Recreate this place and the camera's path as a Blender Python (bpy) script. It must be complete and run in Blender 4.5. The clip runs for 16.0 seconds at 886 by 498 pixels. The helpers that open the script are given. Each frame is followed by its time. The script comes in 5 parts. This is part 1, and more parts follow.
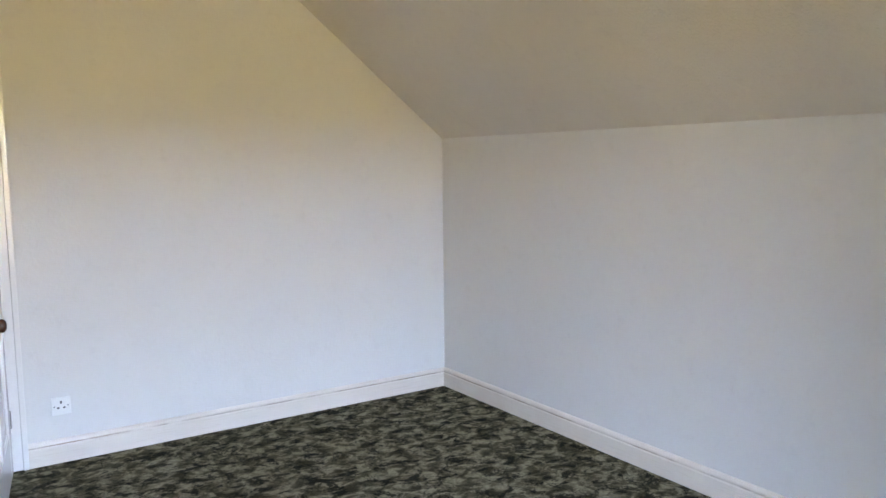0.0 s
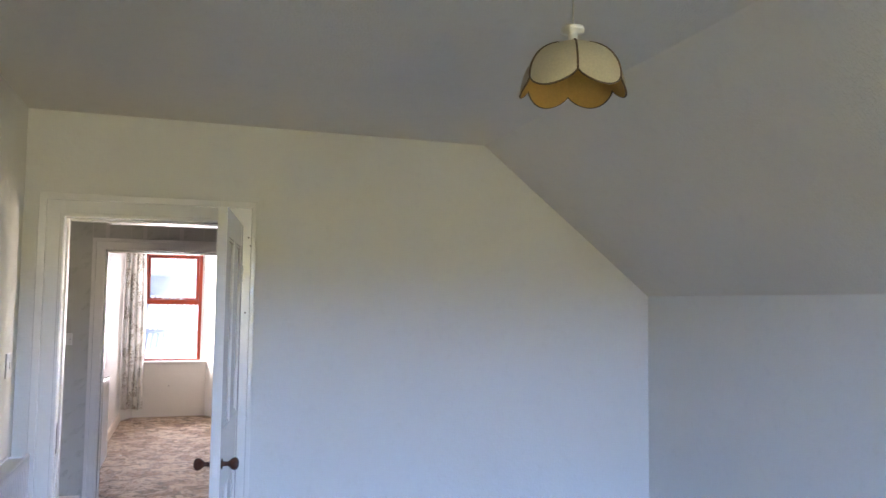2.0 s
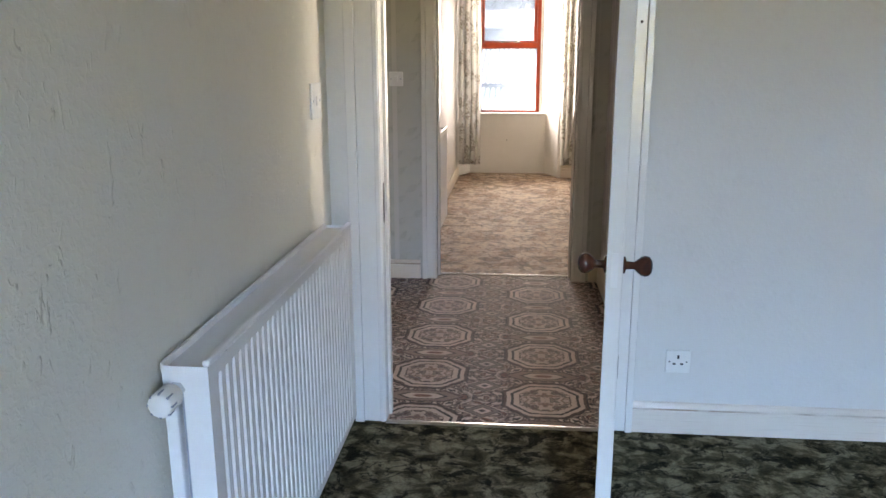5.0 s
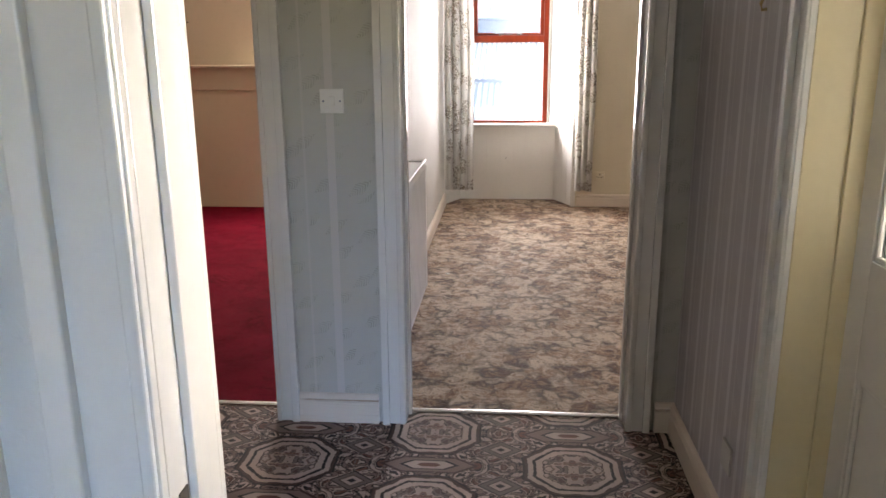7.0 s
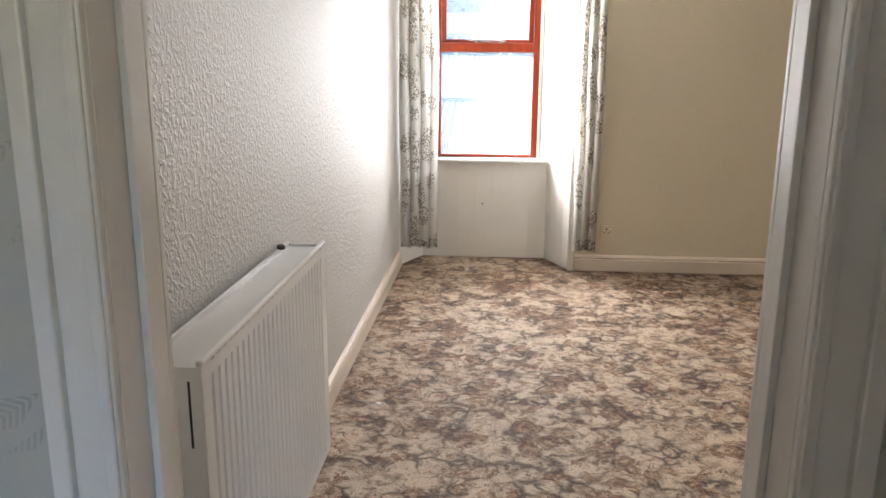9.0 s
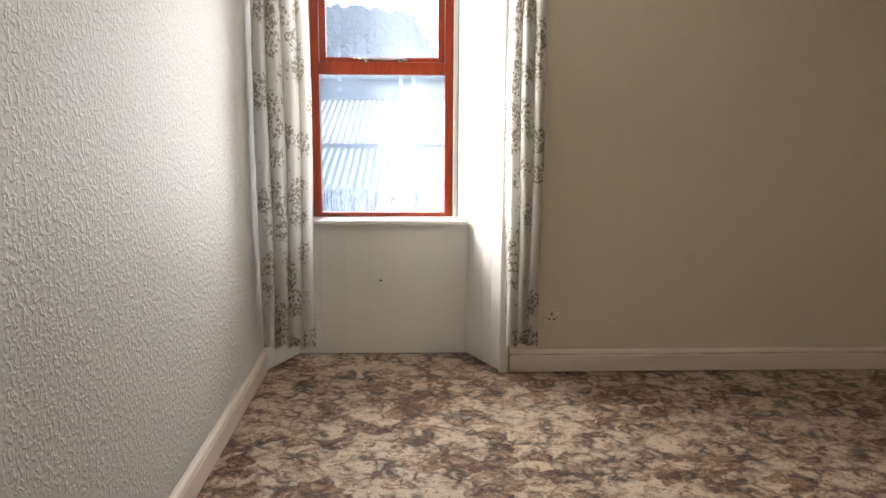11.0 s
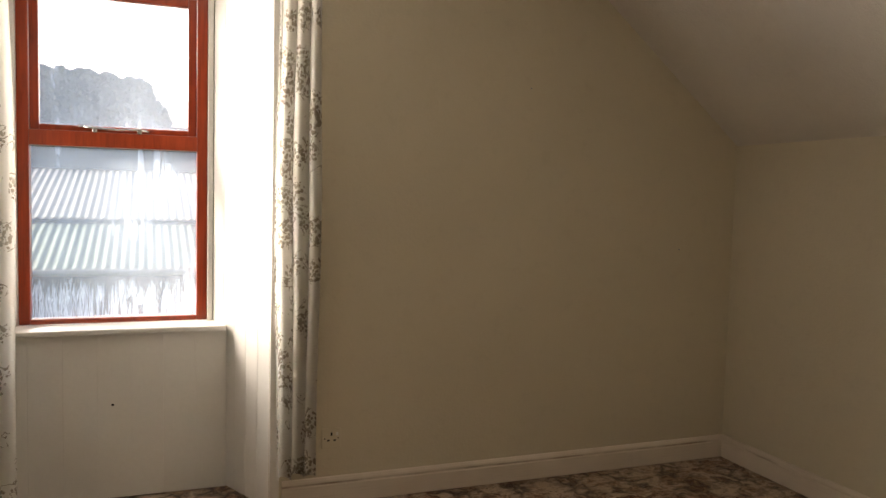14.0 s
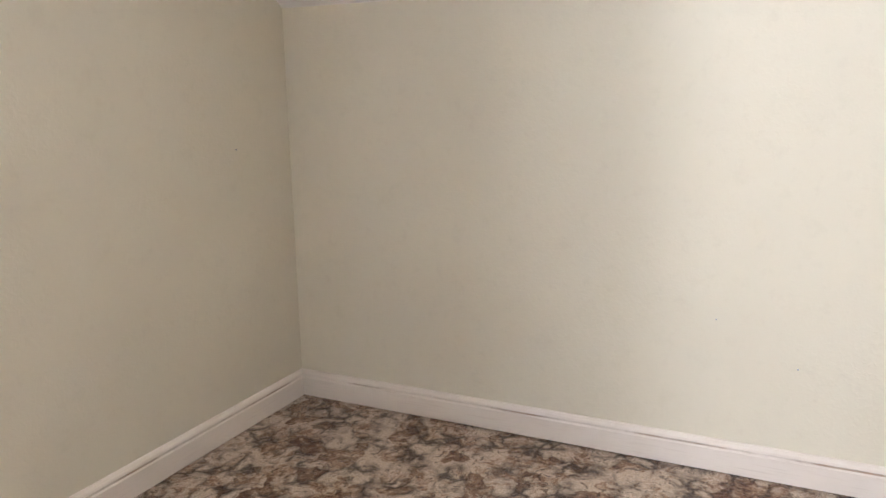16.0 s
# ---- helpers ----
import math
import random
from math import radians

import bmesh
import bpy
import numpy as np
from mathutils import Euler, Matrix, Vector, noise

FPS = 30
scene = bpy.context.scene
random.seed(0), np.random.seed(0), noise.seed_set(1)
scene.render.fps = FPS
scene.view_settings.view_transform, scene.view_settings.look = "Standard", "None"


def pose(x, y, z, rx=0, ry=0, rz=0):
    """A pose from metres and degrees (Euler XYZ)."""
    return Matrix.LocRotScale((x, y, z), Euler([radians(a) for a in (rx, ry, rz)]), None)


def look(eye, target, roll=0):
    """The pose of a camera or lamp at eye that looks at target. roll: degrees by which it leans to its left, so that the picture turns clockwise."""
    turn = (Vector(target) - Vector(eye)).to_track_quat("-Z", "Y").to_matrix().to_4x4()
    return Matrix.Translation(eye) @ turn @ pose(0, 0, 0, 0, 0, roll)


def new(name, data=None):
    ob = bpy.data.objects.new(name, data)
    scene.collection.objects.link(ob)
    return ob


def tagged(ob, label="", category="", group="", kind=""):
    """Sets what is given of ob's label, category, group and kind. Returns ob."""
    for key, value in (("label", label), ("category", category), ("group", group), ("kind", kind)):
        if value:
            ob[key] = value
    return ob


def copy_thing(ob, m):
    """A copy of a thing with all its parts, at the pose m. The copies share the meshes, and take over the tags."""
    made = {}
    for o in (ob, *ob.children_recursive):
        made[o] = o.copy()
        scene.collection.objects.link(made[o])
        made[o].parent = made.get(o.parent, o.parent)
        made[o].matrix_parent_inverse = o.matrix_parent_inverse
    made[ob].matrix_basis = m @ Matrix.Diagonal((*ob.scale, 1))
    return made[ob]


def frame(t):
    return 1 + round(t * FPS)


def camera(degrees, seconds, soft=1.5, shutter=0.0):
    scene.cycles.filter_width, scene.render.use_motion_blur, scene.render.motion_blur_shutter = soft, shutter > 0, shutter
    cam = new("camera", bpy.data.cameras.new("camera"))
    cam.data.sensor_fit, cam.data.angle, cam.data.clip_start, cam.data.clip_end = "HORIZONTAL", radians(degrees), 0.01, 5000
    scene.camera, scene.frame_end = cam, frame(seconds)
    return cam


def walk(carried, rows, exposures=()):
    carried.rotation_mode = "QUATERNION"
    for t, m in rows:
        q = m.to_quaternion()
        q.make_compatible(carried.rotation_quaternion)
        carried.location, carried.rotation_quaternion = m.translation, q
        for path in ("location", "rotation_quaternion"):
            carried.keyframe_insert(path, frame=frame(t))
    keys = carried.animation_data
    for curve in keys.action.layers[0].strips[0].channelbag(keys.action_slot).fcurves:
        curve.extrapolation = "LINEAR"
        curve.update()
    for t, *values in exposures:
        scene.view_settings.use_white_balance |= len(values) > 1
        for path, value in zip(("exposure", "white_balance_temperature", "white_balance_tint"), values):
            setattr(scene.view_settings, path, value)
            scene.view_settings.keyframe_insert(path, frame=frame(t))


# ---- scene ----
cam = camera(59.8, 16.0)
PATH = [
    (0, (-0.316, 0.03, 1.483), (0.787, 1.684, 1.263), -0.6),
    (0.5, (-0.314, -0.037, 1.539), (0.688, 1.69, 1.435), -0.5),
    (1, (-0.297, -0.084, 1.573), (0.607, 1.699, 1.617), -0.2),
    (1.5, (-0.308, -0.089, 1.587), (0.48, 1.744, 1.739), 0.2),
    (2, (-0.315, -0.103, 1.583), (0.301, 1.794, 1.724), 0.7),
    (2.5, (-0.336, -0.076, 1.553), (0.091, 1.878, 1.567), 1.0),
    (3, (-0.333, -0.041, 1.51), (-0.068, 1.934, 1.34), 0.5),
    (3.5, (-0.377, 0.198, 1.457), (-0.277, 2.172, 1.154), 0.3),
    (4, (-0.411, 0.589, 1.402), (-0.422, 2.547, 0.994), 0.6),
    (4.2, (-0.419, 0.744, 1.392), (-0.481, 2.694, 0.951), 0.7),
    (6.3, (-0.556, 2.764, 1.464), (-0.795, 4.687, 0.966), -1.0),
    (6.5, (-0.572, 2.961, 1.476), (-0.793, 4.884, 0.973), -1.1),
    (7, (-0.563, 3.489, 1.458), (-0.725, 5.418, 0.958), -0.4),
    (7.5, (-0.551, 3.97, 1.447), (-0.671, 5.908, 0.965), -0.2),
    (8, (-0.519, 4.441, 1.431), (-0.613, 6.381, 0.953), -0.4),
    (8.5, (-0.471, 4.93, 1.43), (-0.598, 6.871, 0.965), 0.0),
    (8.7, (-0.467, 5.118, 1.424), (-0.606, 7.058, 0.962), 0.4),
    (10.8, (-0.404, 6.862, 1.321), (-0.39, 8.827, 0.946), -0.1),
    (11, (-0.399, 6.99, 1.301), (-0.32, 8.959, 0.963), 0.3),
    (11.5, (-0.39, 7.232, 1.313), (-0.135, 9.202, 1.08), 1.0),
    (12, (-0.403, 7.339, 1.385), (0.057, 9.282, 1.273), 1.1),
    (12.5, (-0.439, 7.376, 1.422), (0.13, 9.293, 1.438), 1.4),
    (13, (-0.447, 7.389, 1.46), (0.164, 9.292, 1.513), 1.9),
    (13.5, (-0.438, 7.416, 1.434), (0.205, 9.31, 1.445), 1.9),
    (14, (-0.43, 7.571, 1.355), (0.285, 9.433, 1.216), 1.5),
    (14.5, (-0.382, 7.885, 1.382), (0.477, 9.672, 1.114), 1.1),
    (15, (-0.357, 8.193, 1.355), (0.805, 9.789, 1.035), 0.3),
    (15.5, (-0.285, 8.512, 1.332), (1.202, 9.797, 0.96), -0.1),
    (16, (-0.207, 8.829, 1.326), (1.558, 9.677, 0.917), -0.9),
]
EXPOSURES = [(0, 2.8, 8500, 28), (1, 2.45, 6500, 28), (2, 2.35, 6500, 27), (3, 2.27, 7200, 21), (4, 2.27, 7700, 19), (6.3, 2.2, 7100, 20), (7, 2.2, 6700, 19), (7.5, 2.75, 6100, 17), (8.5, 2.6, 6300, 15), (11, 1.8, 6500, 13), (11.5, 1.65, 6700, 13),
             (12, 1.45, 7000, 14), (13, 0.75, 7400, 15), (13.5, 0.8, 7500, 15), (14, 1.35, 7600, 16), (14.5, 1.55, 8200, 17), (15, 2.2, 8100, 17), (15.5, 3.25, 5200, 14), (16, 3.2, 5500, 14)]
walk(cam, [(t, look(eye, target, roll)) for t, eye, target, roll in PATH], EXPOSURES)
# ---------------------------------------------------------------- light
world = bpy.data.worlds.new("sky_world")
scene.world = world
world.use_nodes = True
wn = world.node_tree
sky = wn.nodes.new("ShaderNodeTexSky")
sky.sky_type = "NISHITA"
sky.sun_disc = False
SUN_FROM = Vector((-0.88, 0.475, 0.0)).normalized()
SUN_ELEV = 38.0
sky.sun_elevation = radians(SUN_ELEV)
sky.sun_rotation = math.atan2(SUN_FROM.x, SUN_FROM.y)
sky.altitude = 50
sky.dust_density = 4.0
sky.air_density = 1.0
wn.links.new(sky.outputs[0], wn.nodes["Background"].inputs[0])
wn.nodes["Background"].inputs[1].default_value = 0.15

sun_data = bpy.data.lights.new("sun", "SUN")
sun_data.energy = 2.5
sun_data.angle = radians(10)
sun_data.color = (1.0, 0.95, 0.87)
sun = new("sun", sun_data)
to_sun = SUN_FROM * math.cos(radians(SUN_ELEV)) + Vector((0, 0, math.sin(radians(SUN_ELEV))))
sun.matrix_world = look(to_sun * 60, (0, 0, 0))



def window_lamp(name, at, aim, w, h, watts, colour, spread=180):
    """An area lamp in place of daylight through a window opening."""
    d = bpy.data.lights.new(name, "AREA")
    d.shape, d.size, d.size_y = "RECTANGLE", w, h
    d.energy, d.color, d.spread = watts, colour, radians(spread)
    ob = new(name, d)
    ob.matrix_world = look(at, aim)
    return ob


# sky and sunlit lawn through the bedroom window, then the other openings and an added strip
window_lamp("bedroom_sky_light", (0.60, -12.0, 6.8), (0.60, 0.0, 2.2), 15.0, 8.0, 7400, (0.34, 0.59, 1.0))
window_lamp("bedroom_lawn_light", (0.60, -12.0, 0.1), (0.60, 0.0, 1.2), 15.0, 5.0, 800, (0.88, 0.82, 0.38))
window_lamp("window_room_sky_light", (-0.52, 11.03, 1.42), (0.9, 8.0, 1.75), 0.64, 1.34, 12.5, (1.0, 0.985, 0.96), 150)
# added narrow lamp, no real source: steps the light on the right wall
window_lamp("window_room_strip_fill_light", (-0.885, 11.225, 1.50), (0.9, 9.6, 1.50), 0.10, 1.40, 2.9, (1.0, 0.98, 0.95), 130)
window_lamp("red_room_sky_light", (-2.40, 10.78, 1.50), (-2.40, 8.0, 1.1), 0.95, 1.45, 16, (1.0, 0.95, 0.88))
window_lamp("side_room_sky_light", (2.47, 5.35, 1.40), (0.5, 5.2, 1.1), 0.85, 0.95, 34, (1.0, 0.95, 0.85))

# ---------------------------------------------------------------- plan
FLOOR_T = 0.2
R1_L, R1_R, R1_B, R1_F = -1.14, 2.50, -0.85, 4.25
HALL_N, HALL_F, HALL_R, HALL_L = 4.40, 6.31, 0.10, -3.40
R2_L, R2_R, R2_B, R2_F = -1.162, 2.435, 6.46, 10.80
RED_L, RED_R, RED_F = -5.20, -1.30, 10.65
KNEE, BEND1, CEIL1 = 1.645, 1.356, 2.55
BEND2, CEIL2_L, CEIL2_R = 1.30, 2.50, 2.56
OUT_F, OUT_B, OUT_R, OUT_L = 11.50, -1.35, 3.00, -5.60
GROUND = -2.75
PANE_FOOT = 0.79


# ---------------------------------------------------------------- materials
def shader(name):
    m = bpy.data.materials.new(name)
    m.use_nodes = True
    n = m.node_tree
    return m, n, n.nodes["Principled BSDF"]


def node(n, kind, **values):
    nd = n.nodes.new(kind)
    for k, v in values.items():
        if k in nd.inputs:
            nd.inputs[k].default_value = v
    return nd


def coords(n, scale=(1, 1, 1), rot=(0, 0, 0)):
    tc = n.nodes.new("ShaderNodeNewGeometry")
    mp = n.nodes.new("ShaderNodeMapping")
    mp.inputs["Scale"].default_value = scale
    mp.inputs["Rotation"].default_value = rot
    n.links.new(tc.outputs["Position"], mp.inputs["Vector"])
    return mp.outputs["Vector"]


def ramp(n, fac, stops):
    r = n.nodes.new("ShaderNodeValToRGB")
    els = r.color_ramp.elements
    while len(els) < len(stops):
        els.new(0.5)
    for e, (p, c) in zip(els, stops):
        e.position, e.color = p, (*c, 1)
    n.links.new(fac, r.inputs["Fac"])
    return r.outputs["Color"]


def noise_tex(n, vec, scale, detail=4.0, rough=0.55, distort=0.0):
    t = node(n, "ShaderNodeTexNoise", Scale=scale, Detail=detail, Roughness=rough, Distortion=distort)
    n.links.new(vec, t.inputs["Vector"])
    return t.outputs["Fac"]


def math_node(n, op, a, b=None, c=None):
    m = n.nodes.new("ShaderNodeMath")
    m.operation = op
    for i, v in enumerate((a, b, c)):
        if v is None:
            continue
        if isinstance(v, (int, float)):
            m.inputs[i].default_value = v
        else:
            n.links.new(v, m.inputs[i])
    return m.outputs[0]


def mix_col(n, fac, a, b, blend="MIX"):
    m = n.nodes.new("ShaderNodeMix")
    m.data_type, m.blend_type = "RGBA", blend
    for sock, v in ((m.inputs[0], fac), (m.inputs[6], a), (m.inputs[7], b)):
        if isinstance(v, (int, float)):
            sock.default_value = v
        elif isinstance(v, tuple):
            sock.default_value = (*v, 1)
        else:
            n.links.new(v, sock)
    return m.outputs[2]


def bump(n, bsdf, height, strength, dist):
    b = node(n, "ShaderNodeBump", Strength=strength, Distance=dist)
    n.links.new(height, b.inputs["Height"])
    n.links.new(b.outputs["Normal"], bsdf.inputs["Normal"])


def surface(name, light, dark, scale=1.2, rough=0.6, grain=90.0, strength=0.15, dist=0.002, metal=0.0, spread=(0.3, 0.75), fine=0.06):
    """A plain surface with slow blotches, fine grain and relief."""
    m, n, b = shader(name)
    v = coords(n)
    base = ramp(n, noise_tex(n, v, scale, 5), [(spread[0], dark), (spread[1], light)])
    g = noise_tex(n, v, grain, 3)
    col = mix_col(n, fine * 4, base, mix_col(n, g, tuple(c * 0.8 for c in dark), light))
    n.links.new(col, b.inputs["Base Color"])
    b.inputs["Roughness"].default_value = rough
    b.inputs["Metallic"].default_value = metal
    bump(n, b, g, strength, dist)
    return m


def wallpaper(name, light, dark, emboss=0.25, scale=70.0, rough=0.75, drips=0.0):
    """Painted paper: faint blotches and raised flecks."""
    m, n, b = shader(name)
    v = coords(n)
    base = ramp(n, noise_tex(n, v, 0.9, 6, 0.6), [(0.25, dark), (0.75, light)])
    scuff = ramp(n, noise_tex(n, v, 14, 8, 0.7), [(0.30, (0.88, 0.87, 0.85)), (0.46, (1, 1, 1))])
    n.links.new(mix_col(n, 0.35, base, mix_col(n, 1.0, base, scuff, "MULTIPLY")), b.inputs["Base Color"])
    b.inputs["Roughness"].default_value = rough
    flecks = ramp(n, noise_tex(n, v, scale, 2, 0.5, 0.6), [(0.45, (0, 0, 0)), (0.68, (1, 1, 1))])
    if drips:
        run = ramp(n, noise_tex(n, coords(n, (46, 46, 17)), 1.0, 2, 0.5, 0.5), [(0.66, (0, 0, 0)), (0.72, (1, 1, 1))])
        flecks = math_node(n, "ADD", math_node(n, "MULTIPLY", flecks, 0.35), math_node(n, "MULTIPLY", run, drips))
    bump(n, b, flecks, emboss, 0.004)
    return m


def striped_paper(name, axis, ground, stripe, period, width, sprig):
    """Hall paper with upright stripes and small sprigs between them."""
    m, n, b = shader(name)
    v = coords(n)
    sep = n.nodes.new("ShaderNodeSeparateXYZ")
    n.links.new(v, sep.inputs[0])
    across = sep.outputs[axis]
    ph = math_node(n, "FRACT", math_node(n, "DIVIDE", across, period))
    band = math_node(n, "LESS_THAN", math_node(n, "ABSOLUTE", math_node(n, "SUBTRACT", ph, 0.5)), width)
    thin = math_node(n, "LESS_THAN", math_node(n, "ABSOLUTE", math_node(n, "SUBTRACT", ph, 0.12)), width * 0.28)
    both = math_node(n, "MAXIMUM", band, math_node(n, "MULTIPLY", thin, 0.6))
    base = ramp(n, noise_tex(n, v, 2.2, 5), [(0.3, tuple(c * 0.86 for c in ground)), (0.75, ground)])
    c1 = mix_col(n, both, base, stripe)
    # fern fronds: a tapering leaf in each cell, cut into slanting leaflets
    cell = node(n, "ShaderNodeTexVoronoi", Scale=8.0, Randomness=0.8)
    n.links.new(v, cell.inputs["Vector"])
    loc = n.nodes.new("ShaderNodeVectorMath")
    loc.operation = "SUBTRACT"
    n.links.new(v, loc.inputs[0])
    n.links.new(cell.outputs["Position"], loc.inputs[1])
    ls = n.nodes.new("ShaderNodeSeparateXYZ")
    n.links.new(loc.outputs[0], ls.inputs[0])
    along = math_node(n, "ADD", math_node(n, "MULTIPLY", ls.outputs[axis], 0.82), math_node(n, "MULTIPLY", ls.outputs[2], 0.57))
    side = math_node(n, "ABSOLUTE", math_node(n, "SUBTRACT", math_node(n, "MULTIPLY", ls.outputs[2], 0.82), math_node(n, "MULTIPLY", ls.outputs[axis], 0.57)))
    taper = math_node(n, "SUBTRACT", 0.024, math_node(n, "MULTIPLY", math_node(n, "ABSOLUTE", along), 0.42))
    cut = math_node(n, "GREATER_THAN", math_node(n, "SINE", math_node(n, "MULTIPLY", math_node(n, "ADD", along, math_node(n, "MULTIPLY", side, 0.9)), 520.0)), -0.15)
    leaf = math_node(n, "MULTIPLY", math_node(n, "LESS_THAN", side, taper), cut)
    leaf = math_node(n, "MULTIPLY", leaf, ramp(n, noise_tex(n, v, 16, 3), [(0.38, (0.1, 0.1, 0.1)), (0.6, (1, 1, 1))]))
    fac = math_node(n, "MULTIPLY", math_node(n, "MULTIPLY", leaf, math_node(n, "SUBTRACT", 1.0, both)), 0.5)
    n.links.new(mix_col(n, fac, c1, sprig), b.inputs["Base Color"])
    b.inputs["Roughness"].default_value = 0.55
    bump(n, b, math_node(n, "ADD", both, noise_tex(n, v, 60, 3)), 0.2, 0.0015)
    return m


def carpet(name, stops, scale, vein_col, vein_width, patch, pile=380.0, veins=1.0, stretch=1.0):
    """Worn cut-pile carpet: pale leafy blots parted by dark veins and smudges. stops: ramp of the ground; patch: where smudges begin and end."""
    m, n, b = shader(name)
    v = coords(n, (stretch, 1, 1))
    ground = ramp(n, noise_tex(n, v, scale * 1.4, 5, 0.6, 0.6), stops)
    ridge = math_node(n, "ABSOLUTE", math_node(n, "SUBTRACT", noise_tex(n, v, scale, 4, 0.6, 0.6), 0.5))
    vein = ramp(n, ridge, [(vein_width * 0.25, (1, 1, 1)), (vein_width, (0, 0, 0))])
    gate = ramp(n, noise_tex(n, v, scale * 0.55, 3, 0.5), [(0.38, (0.15, 0.15, 0.15)), (0.58, (1, 1, 1))])
    smudge = ramp(n, noise_tex(n, v, scale * 0.95, 6, 0.68, 0.5), [(patch[0], (1, 1, 1)), (patch[1], (0, 0, 0))])
    fine = ramp(n, noise_tex(n, v, scale * 5, 4, 0.65, 0.8), [(0.36, (1, 1, 1)), (0.46, (0, 0, 0))])
    dark = math_node(n, "MAXIMUM", math_node(n, "MULTIPLY", math_node(n, "MULTIPLY", vein, gate), veins), smudge)
    dark = math_node(n, "MAXIMUM", dark, math_node(n, "MULTIPLY", fine, 0.45))
    col = mix_col(n, math_node(n, "MULTIPLY", dark, 0.92), ground, vein_col)
    worn = ramp(n, noise_tex(n, v, 0.8, 3), [(0.3, (0.84, 0.83, 0.82)), (0.7, (1.05, 1.05, 1.05))])
    col = mix_col(n, 1.0, col, worn, "MULTIPLY")
    tuft = noise_tex(n, v, pile, 2)
    col = mix_col(n, 0.4, col, mix_col(n, 1.0, col, ramp(n, tuft, [(0.35, (0.45, 0.45, 0.45)), (0.65, (1.25, 1.25, 1.25))]), "MULTIPLY"))
    n.links.new(col, b.inputs["Base Color"])
    b.inputs["Roughness"].default_value = 1.0
    b.inputs["Specular IOR Level"].default_value = 0.1
    hgt = math_node(n, "ADD", tuft, math_node(n, "MULTIPLY", noise_tex(n, v, 60, 4), 1.2))
    bump(n, b, hgt, 0.8, 0.006)
    return m


def warped(n, v, scale, amount):
    """Coordinates pushed about by a slow noise, for organic outlines."""
    t = node(n, "ShaderNodeTexNoise", Scale=scale, Detail=3.0, Roughness=0.55)
    n.links.new(v, t.inputs["Vector"])
    off = n.nodes.new("ShaderNodeVectorMath")
    off.operation = "MULTIPLY_ADD"
    n.links.new(t.outputs["Color"], off.inputs[0])
    off.inputs[1].default_value = (amount,) * 3
    n.links.new(v, off.inputs[2])
    return off.outputs[0]


def leafy_carpet(name, pale, mid, brown, dark, scale, sheen, tuft_size=300.0):
    """Old cut-pile carpet of overlapping leaf lobes, each edged with broken dark crescents, worn in wide patches."""
    m, n, b = shader(name)
    v = coords(n)
    w = warped(n, v, scale * 0.8, 1.8 / scale)
    lobe = node(n, "ShaderNodeTexVoronoi", Scale=scale, Randomness=1.0)
    n.links.new(w, lobe.inputs["Vector"])
    sep = n.nodes.new("ShaderNodeSeparateColor")
    n.links.new(lobe.outputs["Color"], sep.inputs[0])
    edge = n.nodes.new("ShaderNodeTexVoronoi")
    edge.feature = "DISTANCE_TO_EDGE"
    edge.inputs["Scale"].default_value = scale
    n.links.new(w, edge.inputs["Vector"])
    fine = noise_tex(n, w, scale * 2.6, 5, 0.62, 0.4)
    slow = noise_tex(n, v, 1.7, 4, 0.6)
    tone = math_node(n, "ADD", math_node(n, "MULTIPLY", sep.outputs[0], 0.30), math_node(n, "MULTIPLY", fine, 0.88))
    tone = math_node(n, "ADD", tone, math_node(n, "MULTIPLY", math_node(n, "SUBTRACT", slow, 0.5), 0.55))
    col = ramp(n, tone, [(0.36, brown), (0.50, mid), (0.64, pale)])
    gate = ramp(n, noise_tex(n, v, scale * 0.6, 3, 0.55), [(0.42, (0, 0, 0)), (0.58, (1, 1, 1))])
    rim = ramp(n, edge.outputs["Distance"], [(0.03, (1, 1, 1)), (0.24, (0, 0, 0))])
    fleck = ramp(n, noise_tex(n, w, scale * 3.4, 4, 0.6, 0.7), [(0.36, (1, 1, 1)), (0.46, (0, 0, 0))])
    ink = math_node(n, "MAXIMUM", math_node(n, "MULTIPLY", rim, gate), math_node(n, "MULTIPLY", fleck, 0.85))
    col = mix_col(n, math_node(n, "MULTIPLY", ink, 0.85), col, dark)
    tuft = noise_tex(n, v, tuft_size, 2)
    col = mix_col(n, 0.5, col, mix_col(n, 1.0, col, ramp(n, tuft, [(0.35, (0.45, 0.45, 0.45)), (0.62, (1.2, 1.2, 1.2))]), "MULTIPLY"))
    n.links.new(col, b.inputs["Base Color"])
    b.inputs["Roughness"].default_value = 0.7
    b.inputs["Specular IOR Level"].default_value = 0.22
    b.inputs["Sheen Weight"].default_value = sheen
    b.inputs["Sheen Roughness"].default_value = 0.22
    b.inputs["Sheen Tint"].default_value = (0.95, 0.88, 0.92, 1)
    bump(n, b, math_node(n, "ADD", tuft, math_node(n, "MULTIPLY", noise_tex(n, v, 55, 4), 1.2)), 0.7, 0.006)
    return m


